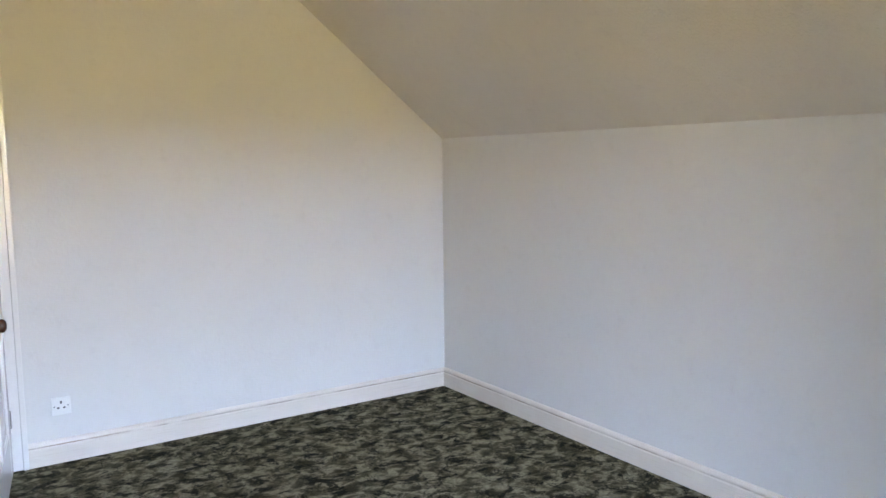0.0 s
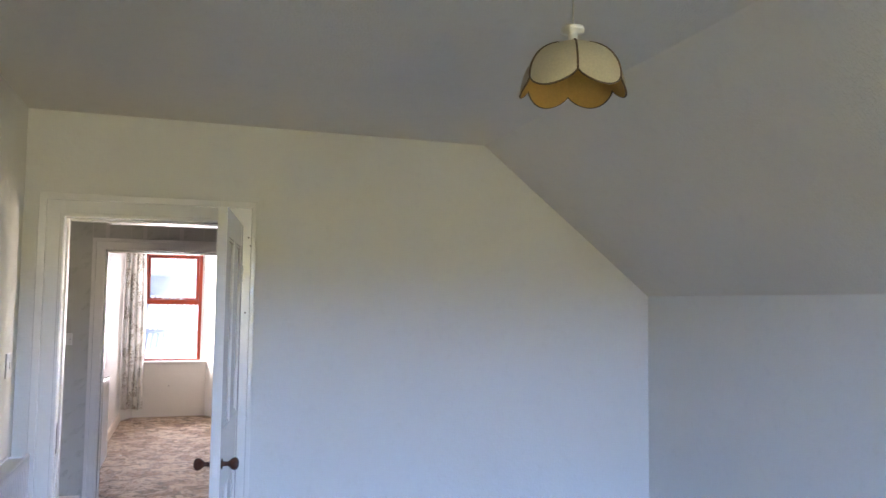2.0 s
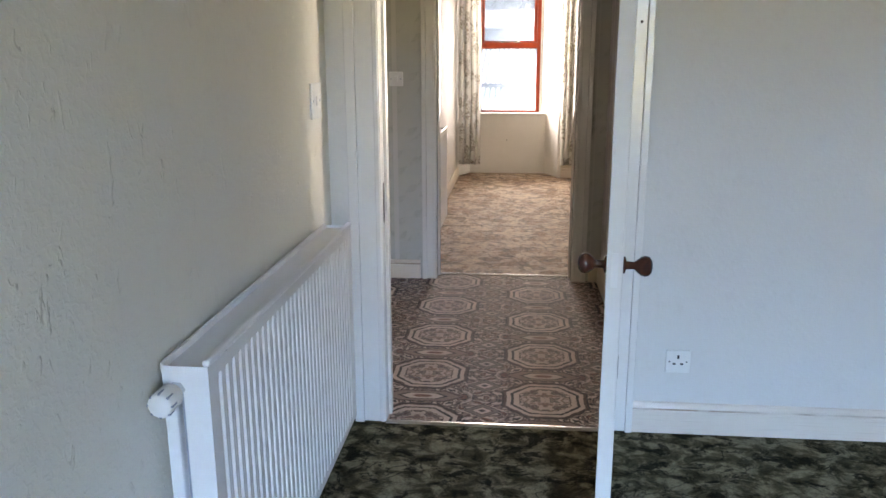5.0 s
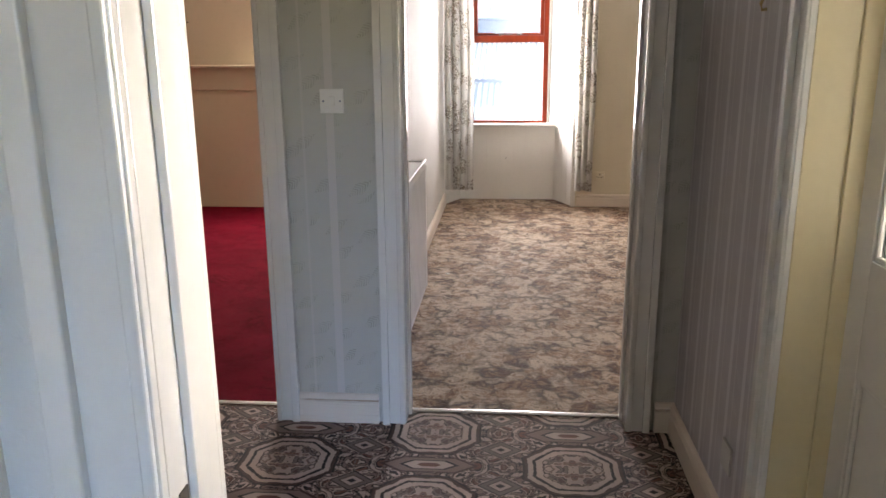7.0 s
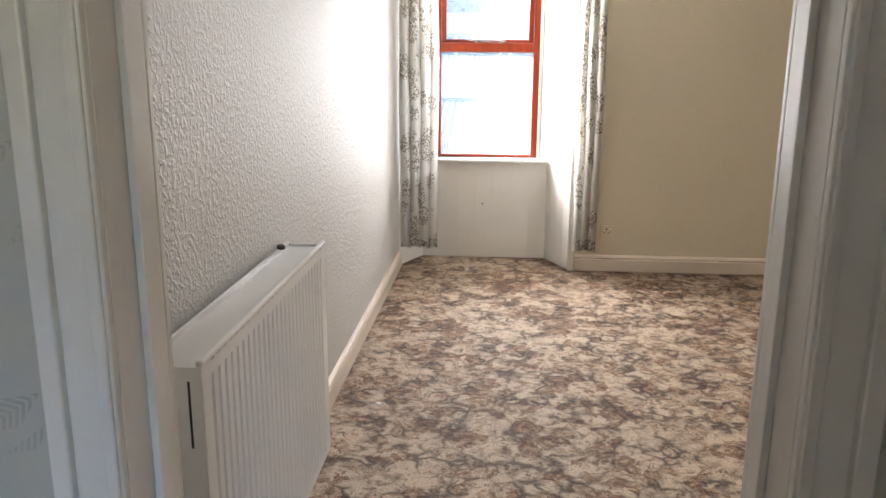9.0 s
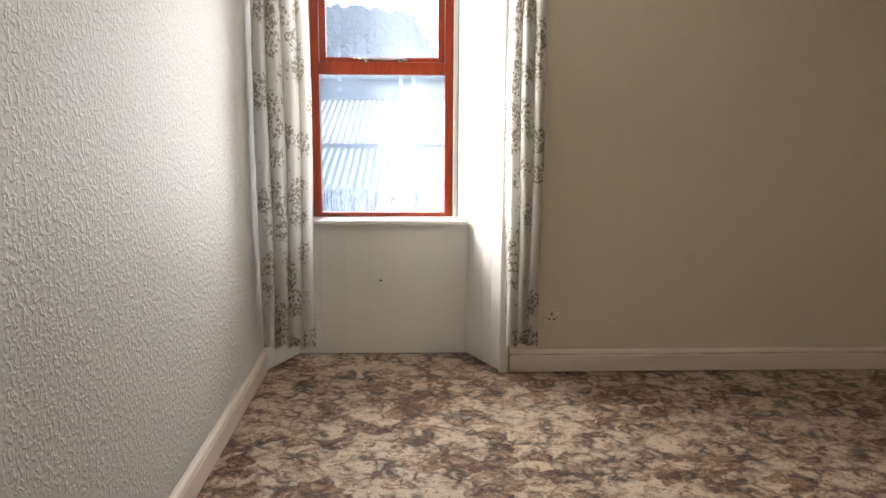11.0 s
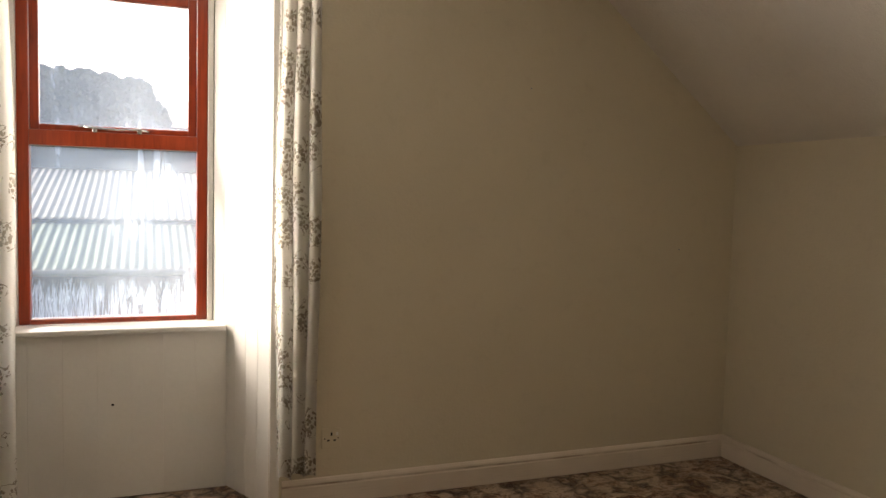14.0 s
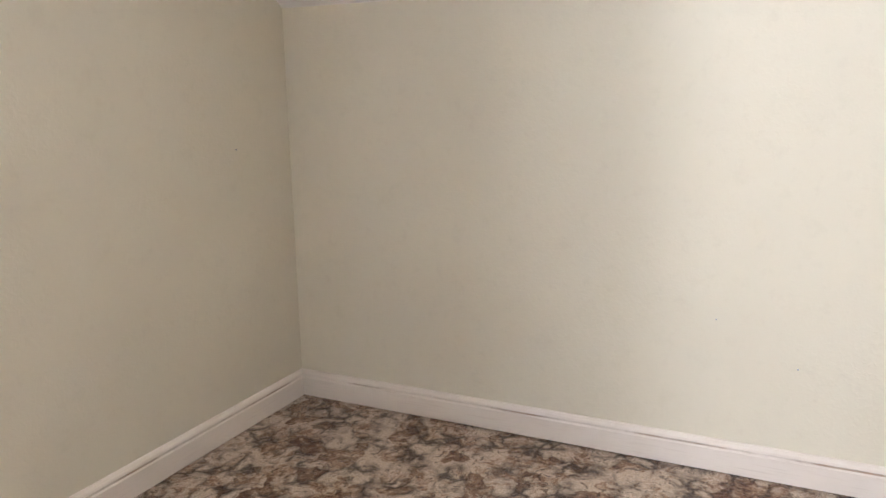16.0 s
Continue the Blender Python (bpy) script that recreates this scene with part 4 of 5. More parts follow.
# ---------------------------------------------------------------- radiators
def radiator(at, length, height, depth, valve_end, label):
    """A panel radiator on the wall x = at.x: it runs along +y from at, its front faces +x."""
    ob = thing("radiator", at, label, "radiator", "radiators")
    z0 = 0.0
    # ribbed front panel
    bm = bmesh.new()
    prof = []
    pitch, n = 0.0375, int((length - 0.06) / 0.0375)
    start = (length - n * pitch) / 2
    prof.append((0.0, 0.0))
    for i in range(n):
        y = start + i * pitch
        prof += [(y + 0.002, 0.0), (y + 0.006, -0.015), (y + 0.014, -0.015), (y + 0.018, 0.0)]
    prof.append((length, 0.0))
    cols = []
    for y, dx in prof:
        cols.append([bm.verts.new((depth + dx * s, y, z)) for z, s in ((z0, 0.0), (z0 + 0.022, 0.0), (z0 + 0.04, 1.0), (height - 0.05, 1.0), (height - 0.032, 0.0), (height - 0.004, 0.0), (height, -0.3))])
    for a, b in zip(cols, cols[1:]):
        for k in range(len(a) - 1):
            bm.faces.new((a[k], b[k], b[k + 1], a[k + 1]))
    part("front_panel", bm, M_RAD, ob, "ribbed white enamelled front")
    boxed("back_panel", (0.028, 0.040, 0.02, length - 0.02, 0.02, height - 0.03), M_RAD, ob, bevel=0.003)
    for y in (0.0, length - 0.003):
        bm = bmesh.new()
        box(bm, 0.022, 0.047, y, y + 0.003, 0.004, height - 0.001, 0.001)
        box(bm, 0.062, depth - 0.001, y, y + 0.003, 0.004, height - 0.001, 0.001)
        box(bm, 0.045, 0.064, y, y + 0.003, height - 0.055, height - 0.001, 0.001)
        side = part("side_panel", bm, M_RAD, ob)
        s0 = y - 0.0006 if y == 0.0 else y + 0.0026
        if not valve_end:
            boxed("slot", (depth - 0.030, depth - 0.025, s0, s0 + 0.001, height - 0.17, height - 0.03), M_BLACK, side, "narrow dark slot")
    # closed top
    bm = bmesh.new()
    box(bm, 0.020, 0.027, 0.0, length, height - 0.016, height + 0.006, 0.002)
    box(bm, depth - 0.013, depth + 0.003, 0.0, length, height - 0.002, height + 0.012, 0.005)
    box(bm, 0.0265, depth - 0.0135, 0.004, length - 0.004, height - 0.014, height - 0.009, 0.001)
    part("top_cover", bm, M_RAD, ob, "plain white top cover with rolled edges")
    # solid block for the fins, coloured dark as the shaded inside
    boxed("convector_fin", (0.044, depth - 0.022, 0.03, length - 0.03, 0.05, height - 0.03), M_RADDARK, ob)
    # feet of pipe, wall brackets
    for y in (0.09, length - 0.09):
        boxed("bracket", (0.0, 0.029, y - 0.015, y + 0.015, 0.05, height - 0.06), M_RAD, ob)
    for y in (-0.03, length + 0.02):
        bm = bmesh.new()
        tube(bm, [(0.055, y, -at[2]), (0.055, y, 0.01), (0.055, y + (0.03 if y < 0 else -0.03), 0.035)], 0.0075, 10)
        part("pipe", bm, M_RAD, ob, "white painted heating pipe", True)
    if valve_end:
        bm = bmesh.new()
        y0 = -0.006
        lathe(bm, [(0.013, 0.0), (0.013, 0.02), (0.020, 0.022), (0.024, 0.03), (0.024, 0.074), (0.019, 0.080), (0.004, 0.082)], pose(0.054, y0, height - 0.045, 90, 0, 0), 20)
        v = part("valve_head", bm, M_PLASTIC, ob, "white thermostatic valve head", True)
        bm = bmesh.new()
        lathe(bm, [(0.0165, 0.002), (0.0165, 0.020)], pose(0.054, y0, height - 0.045, 90, 0, 0), 6)
        part("valve_nut", bm, M_CHROME, v)
        for k in range(8):
            a = k * math.pi / 4
            boxed("grip_mark", (0.054 + 0.0225 * math.cos(a) - 0.002, 0.054 + 0.0225 * math.cos(a) + 0.002, y0 - 0.077, y0 - 0.056, height - 0.045 + 0.0225 * math.sin(a) - 0.002, height - 0.045 + 0.0225 * math.sin(a) + 0.002), M_RADDARK, v)
    else:
        bm = bmesh.new()
        lathe(bm, [(0.013, 0), (0.013, 0.010), (0.009, 0.014), (0.003, 0.015)], pose(0.030, length - 0.10, height + 0.004), 16)
        part("bleed_plug", bm, M_BLACK, ob, "black plastic plug", True)
    return ob


radiator((R1_L, 2.77, 0.11), 1.285, 0.725, 0.115, True, "long white ribbed panel radiator on the woodchip wall")
radiator((R2_L, 6.735, 0.13), 1.06, 0.725, 0.145, False, "white ribbed panel radiator beside the doorway")


# ---------------------------------------------------------------- switches and sockets
def plate(name, at, turn, size, label, category, kind_of, material=M_PLASTIC):
    """A square wall plate; its local front faces -y. kind_of: rocker, sockets or blank."""
    ob = thing(name, at, label, category)
    ob.rotation_euler = (0, 0, radians(turn))
    w, h = size
    boxed("cover", (-w / 2, w / 2, -0.009, 0.0, -h / 2, h / 2), material, ob, bevel=0.003)
    def dot(x, z, r, mat, nm):
        bm = bmesh.new()
        lathe(bm, [(r, 0), (r, 0.0012), (r * 0.6, 0.0018)], pose(x, -0.0085, z, 90), 12)
        part(nm, bm, mat, ob)
    if kind_of == "rocker":
        boxed("rocker", (-0.011, 0.011, -0.0135, -0.008, -0.017, 0.017), M_PLASTIC, ob, bevel=0.002)
        for s in (-1, 1):
            dot(s * w * 0.35, 0, 0.004, M_RADDARK, "screw")
    elif kind_of == "sockets":
        boxed("pin_hole", (-0.004, 0.004, -0.0098, -0.0088, 0.012, 0.026), M_BLACK, ob)
        for s in (-1, 1):
            boxed("pin_hole", (s * 0.014 - 0.0055, s * 0.014 + 0.0055, -0.0098, -0.0088, -0.012, -0.005), M_BLACK, ob)
            dot(s * w * 0.35, 0, 0.003, M_BLACK, "screw")
        boxed("rocker", (w * 0.22, w * 0.22 + 0.011, -0.012, -0.008, 0.012, 0.026), M_PLASTIC, ob, bevel=0.0015)
    return ob


plate("wall_socket", (0.170, R1_F, 0.290), 0, (0.090, 0.090), "white single socket on the cream wall", "socket", "sockets")
plate("light_switch", (R1_L, 4.070, 1.262), 90, (0.122, 0.120), "white plastic light switch beside the door frame", "light switch", "rocker")
plate("light_switch", (-1.203, HALL_F, 1.280), 0, (0.088, 0.088), "white plastic light switch on sprigged paper", "light switch", "rocker")
plate("wall_socket", (0.312, R2_F, 0.292), 0, (0.085, 0.088), "cream painted socket low on the wall beside the curtain", "socket", "sockets", M_WALL2)
plate("blanking_plate", (HALL_R, 5.60, 0.29), -90, (0.086, 0.086), "painted blank plate low on the striped wall", "blanking plate", "blank", M_GLOSS)

# small brass hook on the striped wall
bm = bmesh.new()
box(bm, 0.094, 0.10, 5.558, 5.586, 1.575, 1.635, 0.002)
tube(bm, [(0.096, 5.572, 1.60), (0.075, 5.572, 1.585), (0.066, 5.572, 1.565), (0.070, 5.572, 1.55), (0.082, 5.572, 1.552)], 0.0045)
tagged(finish("coat_hook", bm, M_BRASS, smooth=True), "small dull brass hook screwed to the wall", "coat hook")

# hairline split in the plaster of the woodchip wall
bm = bmesh.new()
rng = random.Random(4)
pts = [(R1_L + 0.0005, 2.04 + 0.34 * i / 9, 1.865 + 0.12 * i / 9 + rng.uniform(-0.016, 0.016)) for i in range(10)]
for (x, y, z), (x2, y2, z2) in zip(pts, pts[1:]):
    i = pts.index((x, y, z))
    w = 0.0045 * math.sin(math.pi * (i + 0.7) / 10.5)
    w2 = 0.0045 * math.sin(math.pi * (i + 1.7) / 10.5) if i < 8 else 0.0004
    vs = [bm.verts.new(p) for p in ((x + 0.001, y, z - w), (x + 0.001, y2, z2 - w2), (x + 0.001, y2, z2 + w2), (x + 0.001, y, z + w), (x - 0.004, y, z), (x - 0.004, y2, z2))]
    bm.faces.new((vs[0], vs[1], vs[5], vs[4]))
    bm.faces.new((vs[4], vs[5], vs[2], vs[3]))
    bm.faces.new((vs[3], vs[2], vs[1], vs[0]))
tagged(finish("plaster_crack", bm, surface("crack_dust", (0.16, 0.14, 0.11), (0.10, 0.09, 0.07), 20, 0.95)), "thin dark crack in the wall plaster", "crack")


# ---------------------------------------------------------------- pendant lamp
def pendant(x, y, z_cap, ceiling):
    ob = thing("pendant_lamp", (x, y, ceiling), "cream scalloped fabric pendant shade with brown braid, unlit", "lamp")
    bm = bmesh.new()
    lathe(bm, [(0.036, 0.0), (0.036, -0.008), (0.026, -0.02), (0.010, -0.026), (0.004, -0.027)], Matrix.Identity(4))
    part("ceiling_rose", bm, M_PLASTIC, ob, smooth=True)
    h = z_cap - ceiling
    bm = bmesh.new()
    tube(bm, [(0, 0, -0.02), (0.002, 0, h * 0.5), (0, 0, h)], 0.003)
    part("flex", bm, M_CORD, ob, smooth=True)
    bm = bmesh.new()
    lathe(bm, [(0.005, 0.004), (0.030, 0.002), (0.031, -0.010), (0.014, -0.014), (0.013, -0.018), (0.013, -0.042), (0.018, -0.046)], Matrix.Translation((0, 0, h)))
    part("lamp_holder", bm, M_PLASTIC, ob, "white plastic lamp holder", True)
    top = h - 0.042
    N, R, H, DIP = 6, 0.136, 0.108, 0.034

    def point(th, s, off=0.0):
        """A place on the dome: th round it, s from the crown (0) to the scalloped rim (1)."""
        k = abs(math.sin(N * th / 2))
        r = (R + off) * math.sin(min(s, 1.0) * math.pi / 2 * 0.97) ** 0.86 * (1 + 0.045 * (k - 0.5) * s) + 0.012 * (1 - s)
        return Vector((r * math.cos(th), r * math.sin(th), top - (H + DIP * k ** 0.75) * (1 - math.cos(s * math.pi / 2)) ** 0.92))
    turn0 = radians(-52)
    for q in range(N):
        for name, off, mat, lab in (("petal", 0.0, M_SHADE, ""), ("petal_lining", -0.0028, M_LINING, "gold inner lining")):
            bm = bmesh.new()
            A, S = 14, 12
            grid = [[bm.verts.new(point(2 * math.pi * (q + a / A) / N, s / S, off)) for s in range(S + 1)] for a in range(A + 1)]
            for a in range(A):
                for s in range(S):
                    bm.faces.new((grid[a][s], grid[a + 1][s], grid[a + 1][s + 1], grid[a][s + 1]))
            bmesh.ops.remove_doubles(bm, verts=bm.verts, dist=1e-6)
            bmesh.ops.rotate(bm, verts=bm.verts, cent=(0, 0, 0), matrix=Matrix.Rotation(turn0, 3, "Z"))
            part(name, bm, mat, ob, lab, True)
        bm = bmesh.new()
        th = 2 * math.pi * q / N
        tube(bm, [Matrix.Rotation(turn0, 3, "Z") @ point(th, s / 12, 0.001) for s in range(13)], 0.0028, 6)
        part("rib_braid", bm, M_TRIM, ob, smooth=True)
        bm = bmesh.new()
        tube(bm, [Matrix.Rotation(turn0, 3, "Z") @ point(2 * math.pi * (q + a / 14) / N, 1.0, 0.0) for a in range(15)], 0.0025, 6)
        part("rim_braid", bm, M_TRIM, ob, smooth=True)
    return ob


pendant(0.626, 1.70, 2.318, CEIL1)


# ---------------------------------------------------------------- curtains and track
def curtain(x0, x1, z0, z1, y, folds, seed, label, side):
    """A gathered curtain: pinch pleats at the head, deep soft folds below."""
    rng = random.Random(seed)
    U, V = folds * 14, 40
    amp = [rng.uniform(0.7, 1.25) for _ in range(folds + 2)]
    drift = [rng.uniform(-0.35, 0.35) for _ in range(folds + 2)]
    bm = bmesh.new()
    uv = bm.loops.layers.uv.new("UVMap")
    grid = []
    for i in range(U + 1):
        u = i / U
        k = u * folds
        row = []
        for j in range(V + 1):
            v = j / V
            z = z1 + (z0 - z1) * v
            open_ = min(1.0, 0.30 + v * 1.6)
            a = amp[int(k)] * (1 - k % 1) + amp[int(k) + 1] * (k % 1)
            ph = 2 * math.pi * k + drift[int(k)] * math.sin(v * 3.0) * 1.2
            yy = y - 0.030 * open_ * a * math.sin(ph) - 0.012 * math.sin(v * 2.2 + seed)
            if v < 0.06:
                yy = y - (0.020 * abs(math.sin(ph)) + 0.004)
            wide = 1.0 + (0.05 * math.sin(v * math.pi * 0.9) if side == "l" else 0.10 * math.sin(v * math.pi))
            x = x0 + (x1 - x0) * u * wide if side == "l" else x1 - (x1 - x0) * (1 - u) * wide
            x += 0.010 * open_ * math.cos(ph) + 0.004 * math.sin(9 * v + k)
            z += 0.006 * math.sin(ph * 0.5 + seed) * v
            row.append((bm.verts.new((x, yy, z)), u * folds * 0.15 + seed * 3.1, z))
        grid.append(row)
    for i in range(U):
        for j in range(V):
            q = (grid[i][j], grid[i + 1][j], grid[i + 1][j + 1], grid[i][j + 1])
            f = bm.faces.new([c[0] for c in q])
            for lp, c in zip(f.loops, q):
                lp[uv].uv = (c[1], c[2])
    bmesh.ops.solidify(bm, geom=bm.faces[:], thickness=0.002)
    ob = finish("curtain", bm, M_CURTAIN, None, "", True)
    return tagged(ob, label, "curtain", "curtains of the window")


curtain(-1.150, -0.895, 0.165, 2.385, 10.700, 4, 1, "cream cotton curtain printed with grey-brown leaf sprays, drawn back", "l")
curtain(0.055, 0.222, 0.165, 2.375, 10.705, 3, 2, "narrow gathered cream curtain printed with grey-brown leaf sprays", "r")
rail = thing("curtain_track", (-0.47, 10.76, 2.345), "white plastic curtain track on the wall above the window", "curtain track")
bm = bmesh.new()
extrude_profile(bm, [(0, 0), (0.010, 0), (0.010, 0.006), (0.014, 0.006), (0.014, 0.016), (0.004, 0.016), (0.004, 0.022), (0, 0.022)], (-0.68, 0, -0.006), (0.70, 0, 0.006), (0, -1, 0))
part("track", bm, M_PLASTIC, rail)
for x in (-0.30, 0.10):
    boxed("bracket", (x - 0.008, x + 0.008, -0.016, 0.04, -0.008, 0.026), M_PLASTIC, rail, bevel=0.002)
for x in (-0.23, 0.24):
    bm = bmesh.new()
    tube(bm, [(x, -0.016, 0.004), (x, -0.020, -0.008), (x + 0.004, -0.017, -0.014)], 0.003)
    part("glider", bm, M_BLACK, rail, "dark loose glider hook")

# ---------------------------------------------------------------- boarded fireplace of the red room
fire = thing("fireplace", (-3.40, RED_F, 0), "plain painted fireplace boarded over, with a narrow mantel shelf", "fireplace")
boxed("board", (-0.73, 0.73, -0.018, 0.0, 0.0, 1.11), M_REDWALL, fire, "painted closing board", 0.003)
boxed("frieze", (-0.80, 0.80, -0.05, 0.0, 1.113, 1.312), M_REDWALL, fire, "", 0.003)
boxed("mantel_shelf", (-0.88, 0.88, -0.14, 0.0, 1.312, 1.337), M_REDWALL, fire, "cream painted shelf", 0.006)
for s in (-1, 1):
    boxed("bracket", (s * 0.62 - 0.02, s * 0.62 + 0.02, -0.10, -0.05, 1.17, 1.312), M_REDWALL, fire, "", 0.004)
    boxed("upright", (s * 0.765 - 0.035, s * 0.765 + 0.035, -0.04, 0.0, 0.0, 1.113), M_REDWALL, fire, "", 0.004)
bm = bmesh.new()
lathe(bm, [(0.003, 0), (0.003, 0.02), (0.007, 0.022), (0.007, 0.025)], pose(-3.50, RED_F, 1.72, 90), 8)
tagged(finish("wall_nail", bm, M_BLACK), "old picture nail in the buff wall", "nail")

# ---------------------------------------------------------------- bedroom window behind the walk and the side light
def plain_window(name, x0, x1, z0, z1, y, label):
    w = thing(name, ((x0 + x1) / 2, y, z0), label, "window", kind="structure")
    hw, hh = (x1 - x0) / 2, z1 - z0
    for n_, d in (("jamb", (-hw, -hw + 0.05, -0.03, 0.03, 0, hh)), ("jamb", (hw - 0.05, hw, -0.03, 0.03, 0, hh)), ("head", (-hw + 0.05, hw - 0.05, -0.03, 0.03, hh - 0.05, hh)),
                  ("bottom_rail", (-hw + 0.05, hw - 0.05, -0.03, 0.03, 0, 0.05)), ("transom", (-hw + 0.05, hw - 0.05, -0.03, 0.03, hh * 0.54, hh * 0.54 + 0.06))):
        boxed(n_, d, M_MAHOG, w, bevel=0.003)
    for a, b in ((0.05, hh * 0.54), (hh * 0.54 + 0.06, hh - 0.05)):
        p = boxed("pane", (-hw + 0.05, hw - 0.05, -0.002, 0.002, a, b), M_PANE_CLEAN, w)
        p.visible_shadow = False
    return w


plain_window("window_2", 0.05, 1.15, 0.75, 2.25, -1.25, "timber bedroom window")
plain_window("window_3", -2.9, -1.9, 0.75, 2.25, 11.36, "timber window of the red room")

# ---------------------------------------------------------------- outside
bm = bmesh.new()
S = 900
vs = [bm.verts.new(p) for p in ((-S, -S, GROUND), (S, -S, GROUND), (S, S, GROUND), (-S, S, GROUND))]
bm.faces.new(vs)
tagged(finish("ground", bm, M_GRASS), kind="structure")


# bright hazy sky behind the rise
def haze_sky(name):
    m, n, b = shader(name)
    n.nodes.remove(b)
    e = node(n, "ShaderNodeEmission", Strength=2.8)
    n.links.new(ramp(n, noise_tex(n, coords(n), 0.012, 5, 0.55), [(0.3, (0.80, 0.90, 1.0)), (0.6, (1.0, 1.0, 1.0))]), e.inputs["Color"])
    n.links.new(e.outputs[0], n.nodes["Material Output"].inputs["Surface"])
    return m


bm = bmesh.new()
ring = [[bm.verts.new((260 * math.sin(a), 260 * math.cos(a), z)) for z in (GROUND - 1, 90)] for a in [radians(-40 + 5 * k) for k in range(17)]]
for p, q in zip(ring, ring[1:]):
    bm.faces.new((p[0], q[0], q[1], p[1]))
tagged(finish("backdrop", bm, haze_sky("hazy_sky")), "bright white hazy sky", kind="structure")


def corrugated(bm, x0, x1, y0, z0, y1, z1, pitch=0.152, depth=0.022):
    """A sheet of waves that runs uphill from (y0, z0) to (y1, z1)."""
    n = int((x1 - x0) / (pitch / 6))
    lo, hi = [], []
    for i in range(n + 1):
        x = x0 + (x1 - x0) * i / n
        d = depth * math.sin(2 * math.pi * x / pitch)
        lo.append(bm.verts.new((x, y0, z0 + d)))
        hi.append(bm.verts.new((x, y1, z1 + d)))
    for i in range(n):
        bm.faces.new((lo[i], lo[i + 1], hi[i + 1], hi[i]))


def shed(at, half, eave, steps, wall_mat, label, ground=GROUND):
    """A long low shed. steps: (front y, front z, back y, back z, material) of each roof sheet, from the eave to the ridge, in local metres."""
    ob = thing("shed", at, label, "shed", "farm sheds")
    g = ground - at[2]
    back = steps[-1][2]
    bm = bmesh.new()
    box(bm, -half, half, 0.25, back, g, eave - 0.08)
    part("wall", bm, wall_mat, ob)
    for y0, z0, y1, z1, mat in steps:
        bm = bmesh.new()
        corrugated(bm, -half, half, y0, z0, y1, z1)
        part("roof_sheet", bm, mat, ob, smooth=True)
    for (y0, z0, y1, z1, mat), nxt in zip(steps, steps[1:]):
        boxed("fascia", (-half, half, y1 - 0.03, y1 + 0.03, z1 - 0.05, nxt[1] - 0.02), M_SHEDWALL, ob, "dark blue-grey step between the roof sheets")
    y1, z1 = steps[-1][2], steps[-1][3]
    boxed("ridge_cap", (-half, half, y1 - 0.15, y1 + 0.15, z1 - 0.01, z1 + 0.05), M_SHEDWALL, ob, bevel=0.02)
    boxed("back_wall", (-half, half, y1, y1 + 0.2, g, z1), wall_mat, ob)
    bm = bmesh.new()
    tube(bm, [(-half, steps[0][0] - 0.05, eave - 0.06), (half, steps[0][0] - 0.05, eave - 0.06)], 0.06, 10)
    part("gutter", bm, M_TIN, ob, "pale metal gutter", True)
    return ob


shed((-1.0, 22.0, 0.0), 16, -0.06, [(0.0, -0.06, 2.7, 0.60, M_TINGREEN), (2.7, 0.70, 7.0, 1.78, M_TIN)], M_SHEDWALL, "long low shed with a stepped corrugated roof")
shed((-4.0, 36.0, 2.75), 18, 0.0, [(0.0, 0.0, 4.0, 0.95, M_TIN)], M_SHEDWALL, "further shed with a pale corrugated roof")

# wooded rise behind the sheds
def rise(x, y):
    """Height of the wooded rise above the ground; it falls away towards +x."""
    k = min(1.0, max(0.0, (7.0 - x) / 9.0))
    k = 0.30 + 0.70 * k * k * (3 - 2 * k)
    return math.sin(min(1, (y - 90) / 130 * 1.25) * math.pi / 2) * (18.5 * math.exp(-((x + 20) / 60) ** 2) + 5.5) * k


bm = bmesh.new()
nx, ny = 120, 14
gr = []
for i in range(nx + 1):
    x = -190 + 380 * i / nx
    col = []
    for j in range(ny + 1):
        y = 90 + 130 * j / ny
        col.append(bm.verts.new((x, y, GROUND - 0.3 + rise(x, y))))
    gr.append(col)
for i in range(nx):
    for j in range(ny):
        bm.faces.new((gr[i][j], gr[i + 1][j], gr[i + 1][j + 1], gr[i][j + 1]))
tagged(finish("hillside", bm, M_GRASS, smooth=True), "low grassy rise behind the sheds", "hill", kind="structure")


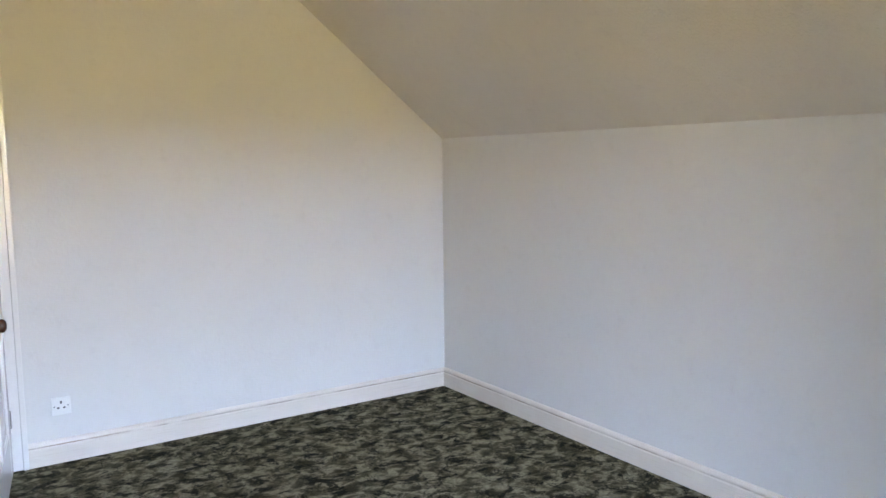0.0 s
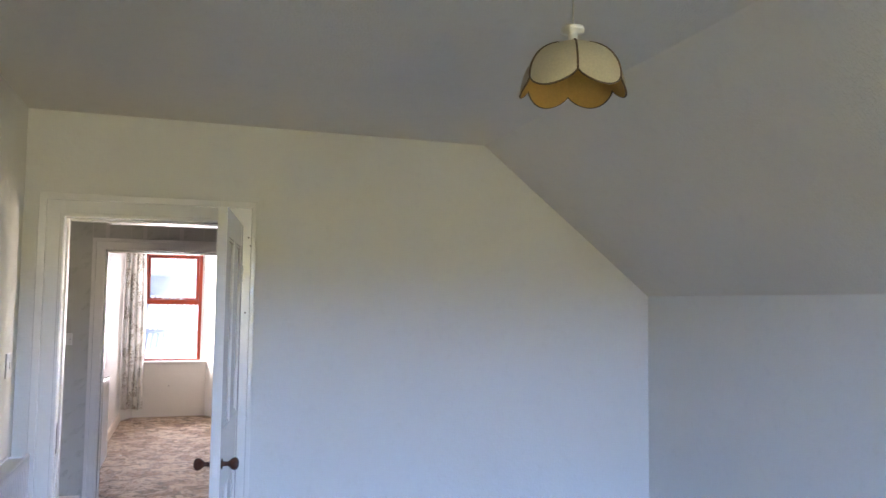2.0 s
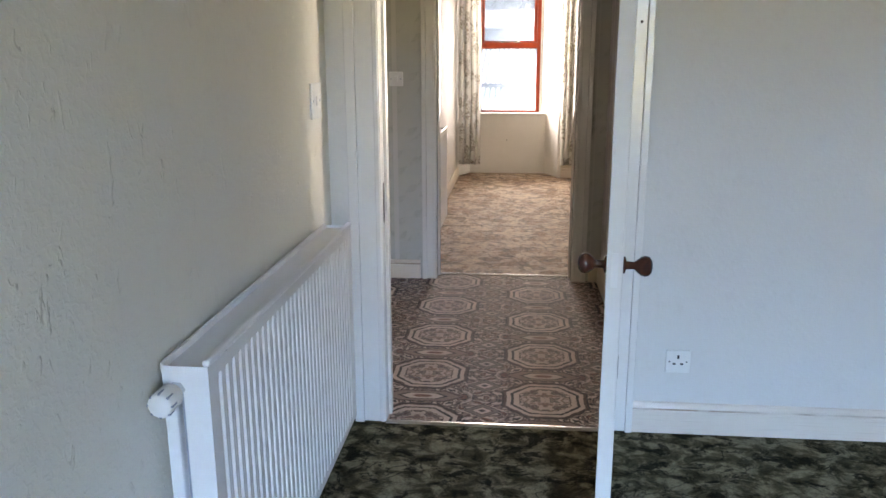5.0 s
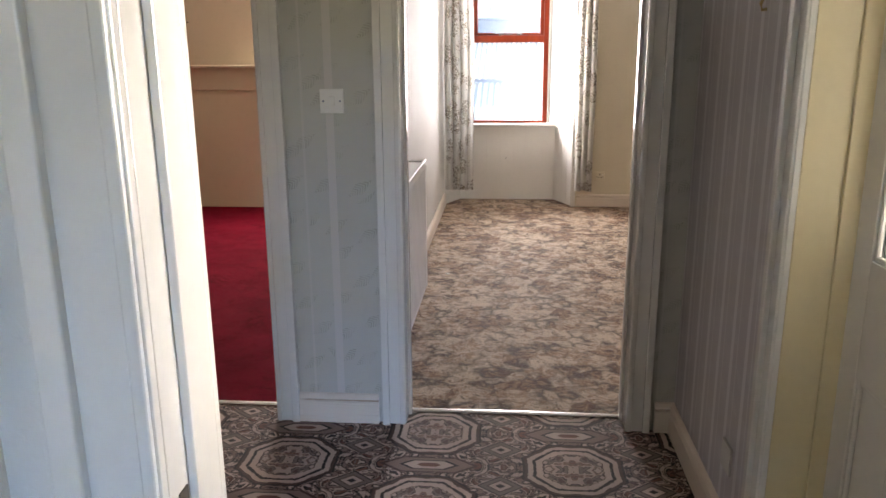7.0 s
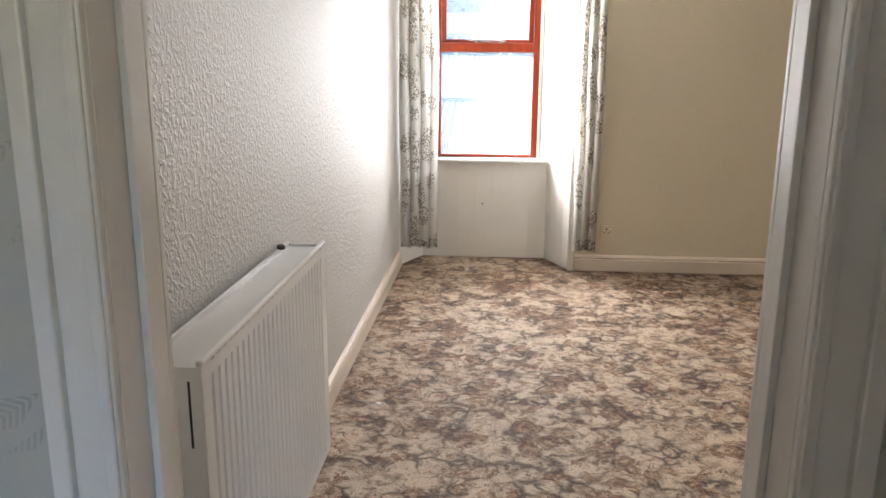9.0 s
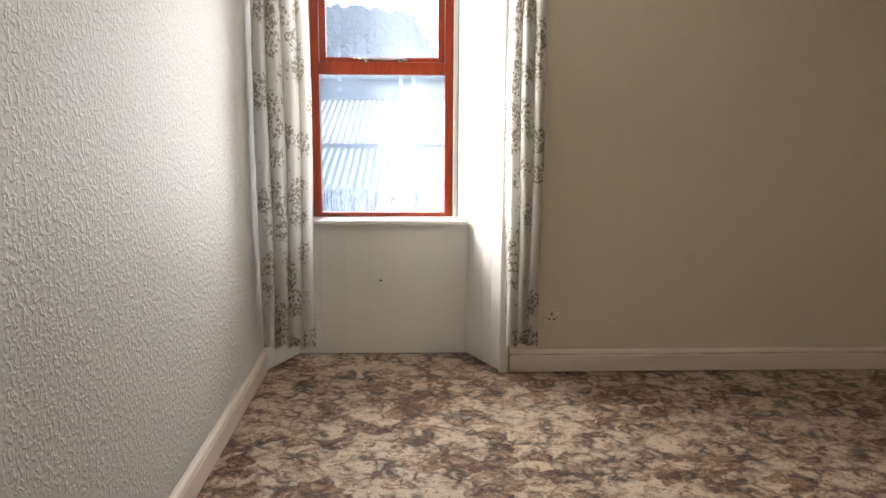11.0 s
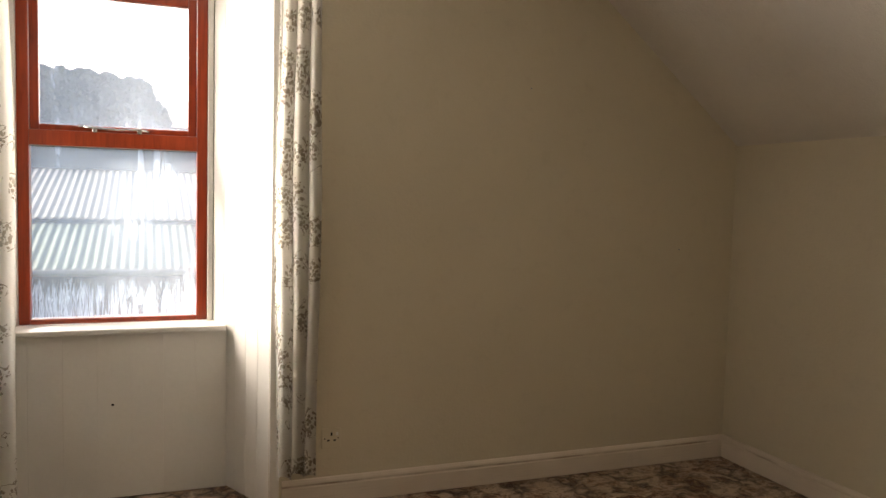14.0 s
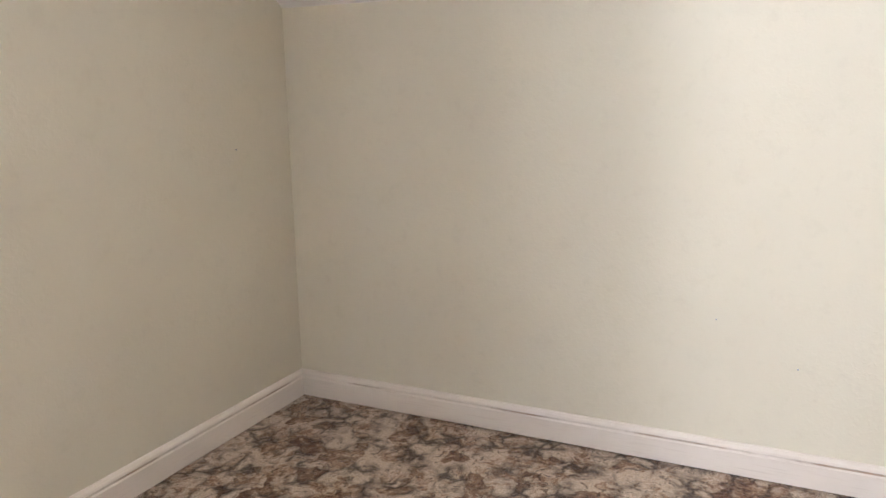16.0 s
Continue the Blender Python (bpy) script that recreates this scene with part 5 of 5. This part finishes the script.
def hill_tree(name, at, height, seed):
    """A far tree: tapered trunk, limbs and a ragged crown of many leaf clumps."""
    rng = random.Random(seed)
    ob = thing(name, at, "distant woodland tree on the rise, with bluish haze in its colour", "tree", "trees on the rise")
    bm = bmesh.new()
    lathe(bm, [(0.28, -0.5), (0.22, height * 0.3), (0.12, height * 0.7), (0.03, height * 0.95)], Matrix.Identity(4), 7)
    for k in range(6):
        a = rng.uniform(0, 6.28)
        z = height * rng.uniform(0.3, 0.7)
        l = height * rng.uniform(0.2, 0.32)
        tube(bm, [(0, 0, z), (l * 0.5 * math.cos(a), l * 0.5 * math.sin(a), z + l * 0.35), (l * math.cos(a), l * math.sin(a), z + l * 0.6)], 0.07, 5)
    part("trunk", bm, M_BARK, ob)
    bm = bmesh.new()
    for k in range(300):
        a, f = rng.uniform(0, 6.28), rng.random() ** 0.8
        z = height * (0.16 + 0.84 * f)
        rr = height * 0.46 * math.sin(math.pi * min(1.0, 0.18 + 0.82 * f)) ** 0.6 * rng.uniform(0.35, 1.1)
        c = Vector((rr * math.cos(a), rr * math.sin(a), z))
        q = Euler((rng.uniform(0, 6), rng.uniform(0, 6), rng.uniform(0, 6))).to_matrix()
        s = rng.uniform(0.22, 0.55)
        vs = [bm.verts.new(c + q @ Vector(p) * s) for p in ((-1, -0.6, 0), (1, -0.5, 0.2), (0.7, 0.8, -0.1), (-0.6, 0.9, 0.25))]
        bm.faces.new(vs)
    part("crown", bm, M_LEAF, ob)
    return ob


protos = [hill_tree("woodland_tree", (-30 + 14 * k, 150 + 6 * k, GROUND - 0.6 + rise(-30 + 14 * k, 150 + 6 * k)), 3.6 + 0.5 * k, 20 + k) for k in range(3)]
rng = random.Random(9)
for k in range(190):
    x = rng.uniform(-34, 2.2)
    y = rng.uniform(112, 188)
    copy_thing(protos[k % 3], pose(x, y, GROUND - 0.6 + rise(x, y), 0, 0, rng.uniform(0, 360)))


# ---------------------------------------------------------------- small marks left on walls and floor
def nail(at, turn, r, label, material=M_RADDARK):
    """A nail head or filled screw hole; turn swings its front from -y."""
    bm = bmesh.new()
    lathe(bm, [(r * 0.6, 0.0), (r * 0.6, 0.004), (r, 0.005), (r * 0.8, 0.008), (r * 0.2, 0.009)], pose(*at) @ pose(0, 0, 0, 0, 0, turn) @ pose(0, 0, 0, 90), 10)
    return tagged(finish("wall_nail", bm, material, smooth=True), label, "nail")


nail((2.095, R2_F, 1.11), 0, 0.003, "small dull nail head in the ivory window wall")
nail((1.225, R2_F, 1.858), 0, 0.003, "small dull nail head in the ivory window wall")
nail((-0.572, 11.115, 0.42), 0, 0.006, "dark knot mark on the boarded breast below the sill", M_BLACK)
nail((R2_R, 9.08, 0.55), -90, 0.003, "small dull nail head low on the ivory wall")
nail((R2_R, 8.82, 0.41), -90, 0.003, "small dull nail head low on the ivory wall")
bm = bmesh.new()
rng = random.Random(12)
top = [bm.verts.new((0.016 * math.cos(a) * rng.uniform(0.6, 1.2), 0.011 * math.sin(a) * rng.uniform(0.6, 1.2), 0.004 + rng.uniform(0, 0.005))) for a in [k * math.pi / 4 for k in range(8)]]
f = bm.faces.new(top)
r = bmesh.ops.extrude_face_region(bm, geom=[f])
for vtx in [g for g in r["geom"] if isinstance(g, bmesh.types.BMVert)]:
    vtx.co.z = 0.0
scrap = finish("paper_scrap", bm, M_PLASTIC)
scrap.location = (-0.95, 8.44, 0.002)
tagged(scrap, "tiny white scrap of paper on the carpet", "scrap")
for x, z, r in ((-0.028, 1.93, 0.005), (-0.018, 1.885, 0.004), (-0.036, 1.52, 0.005)):
    nail((x, R1_F - 0.016, z), 0, r, "dark screw hole in the white door frame", M_BRONZE)
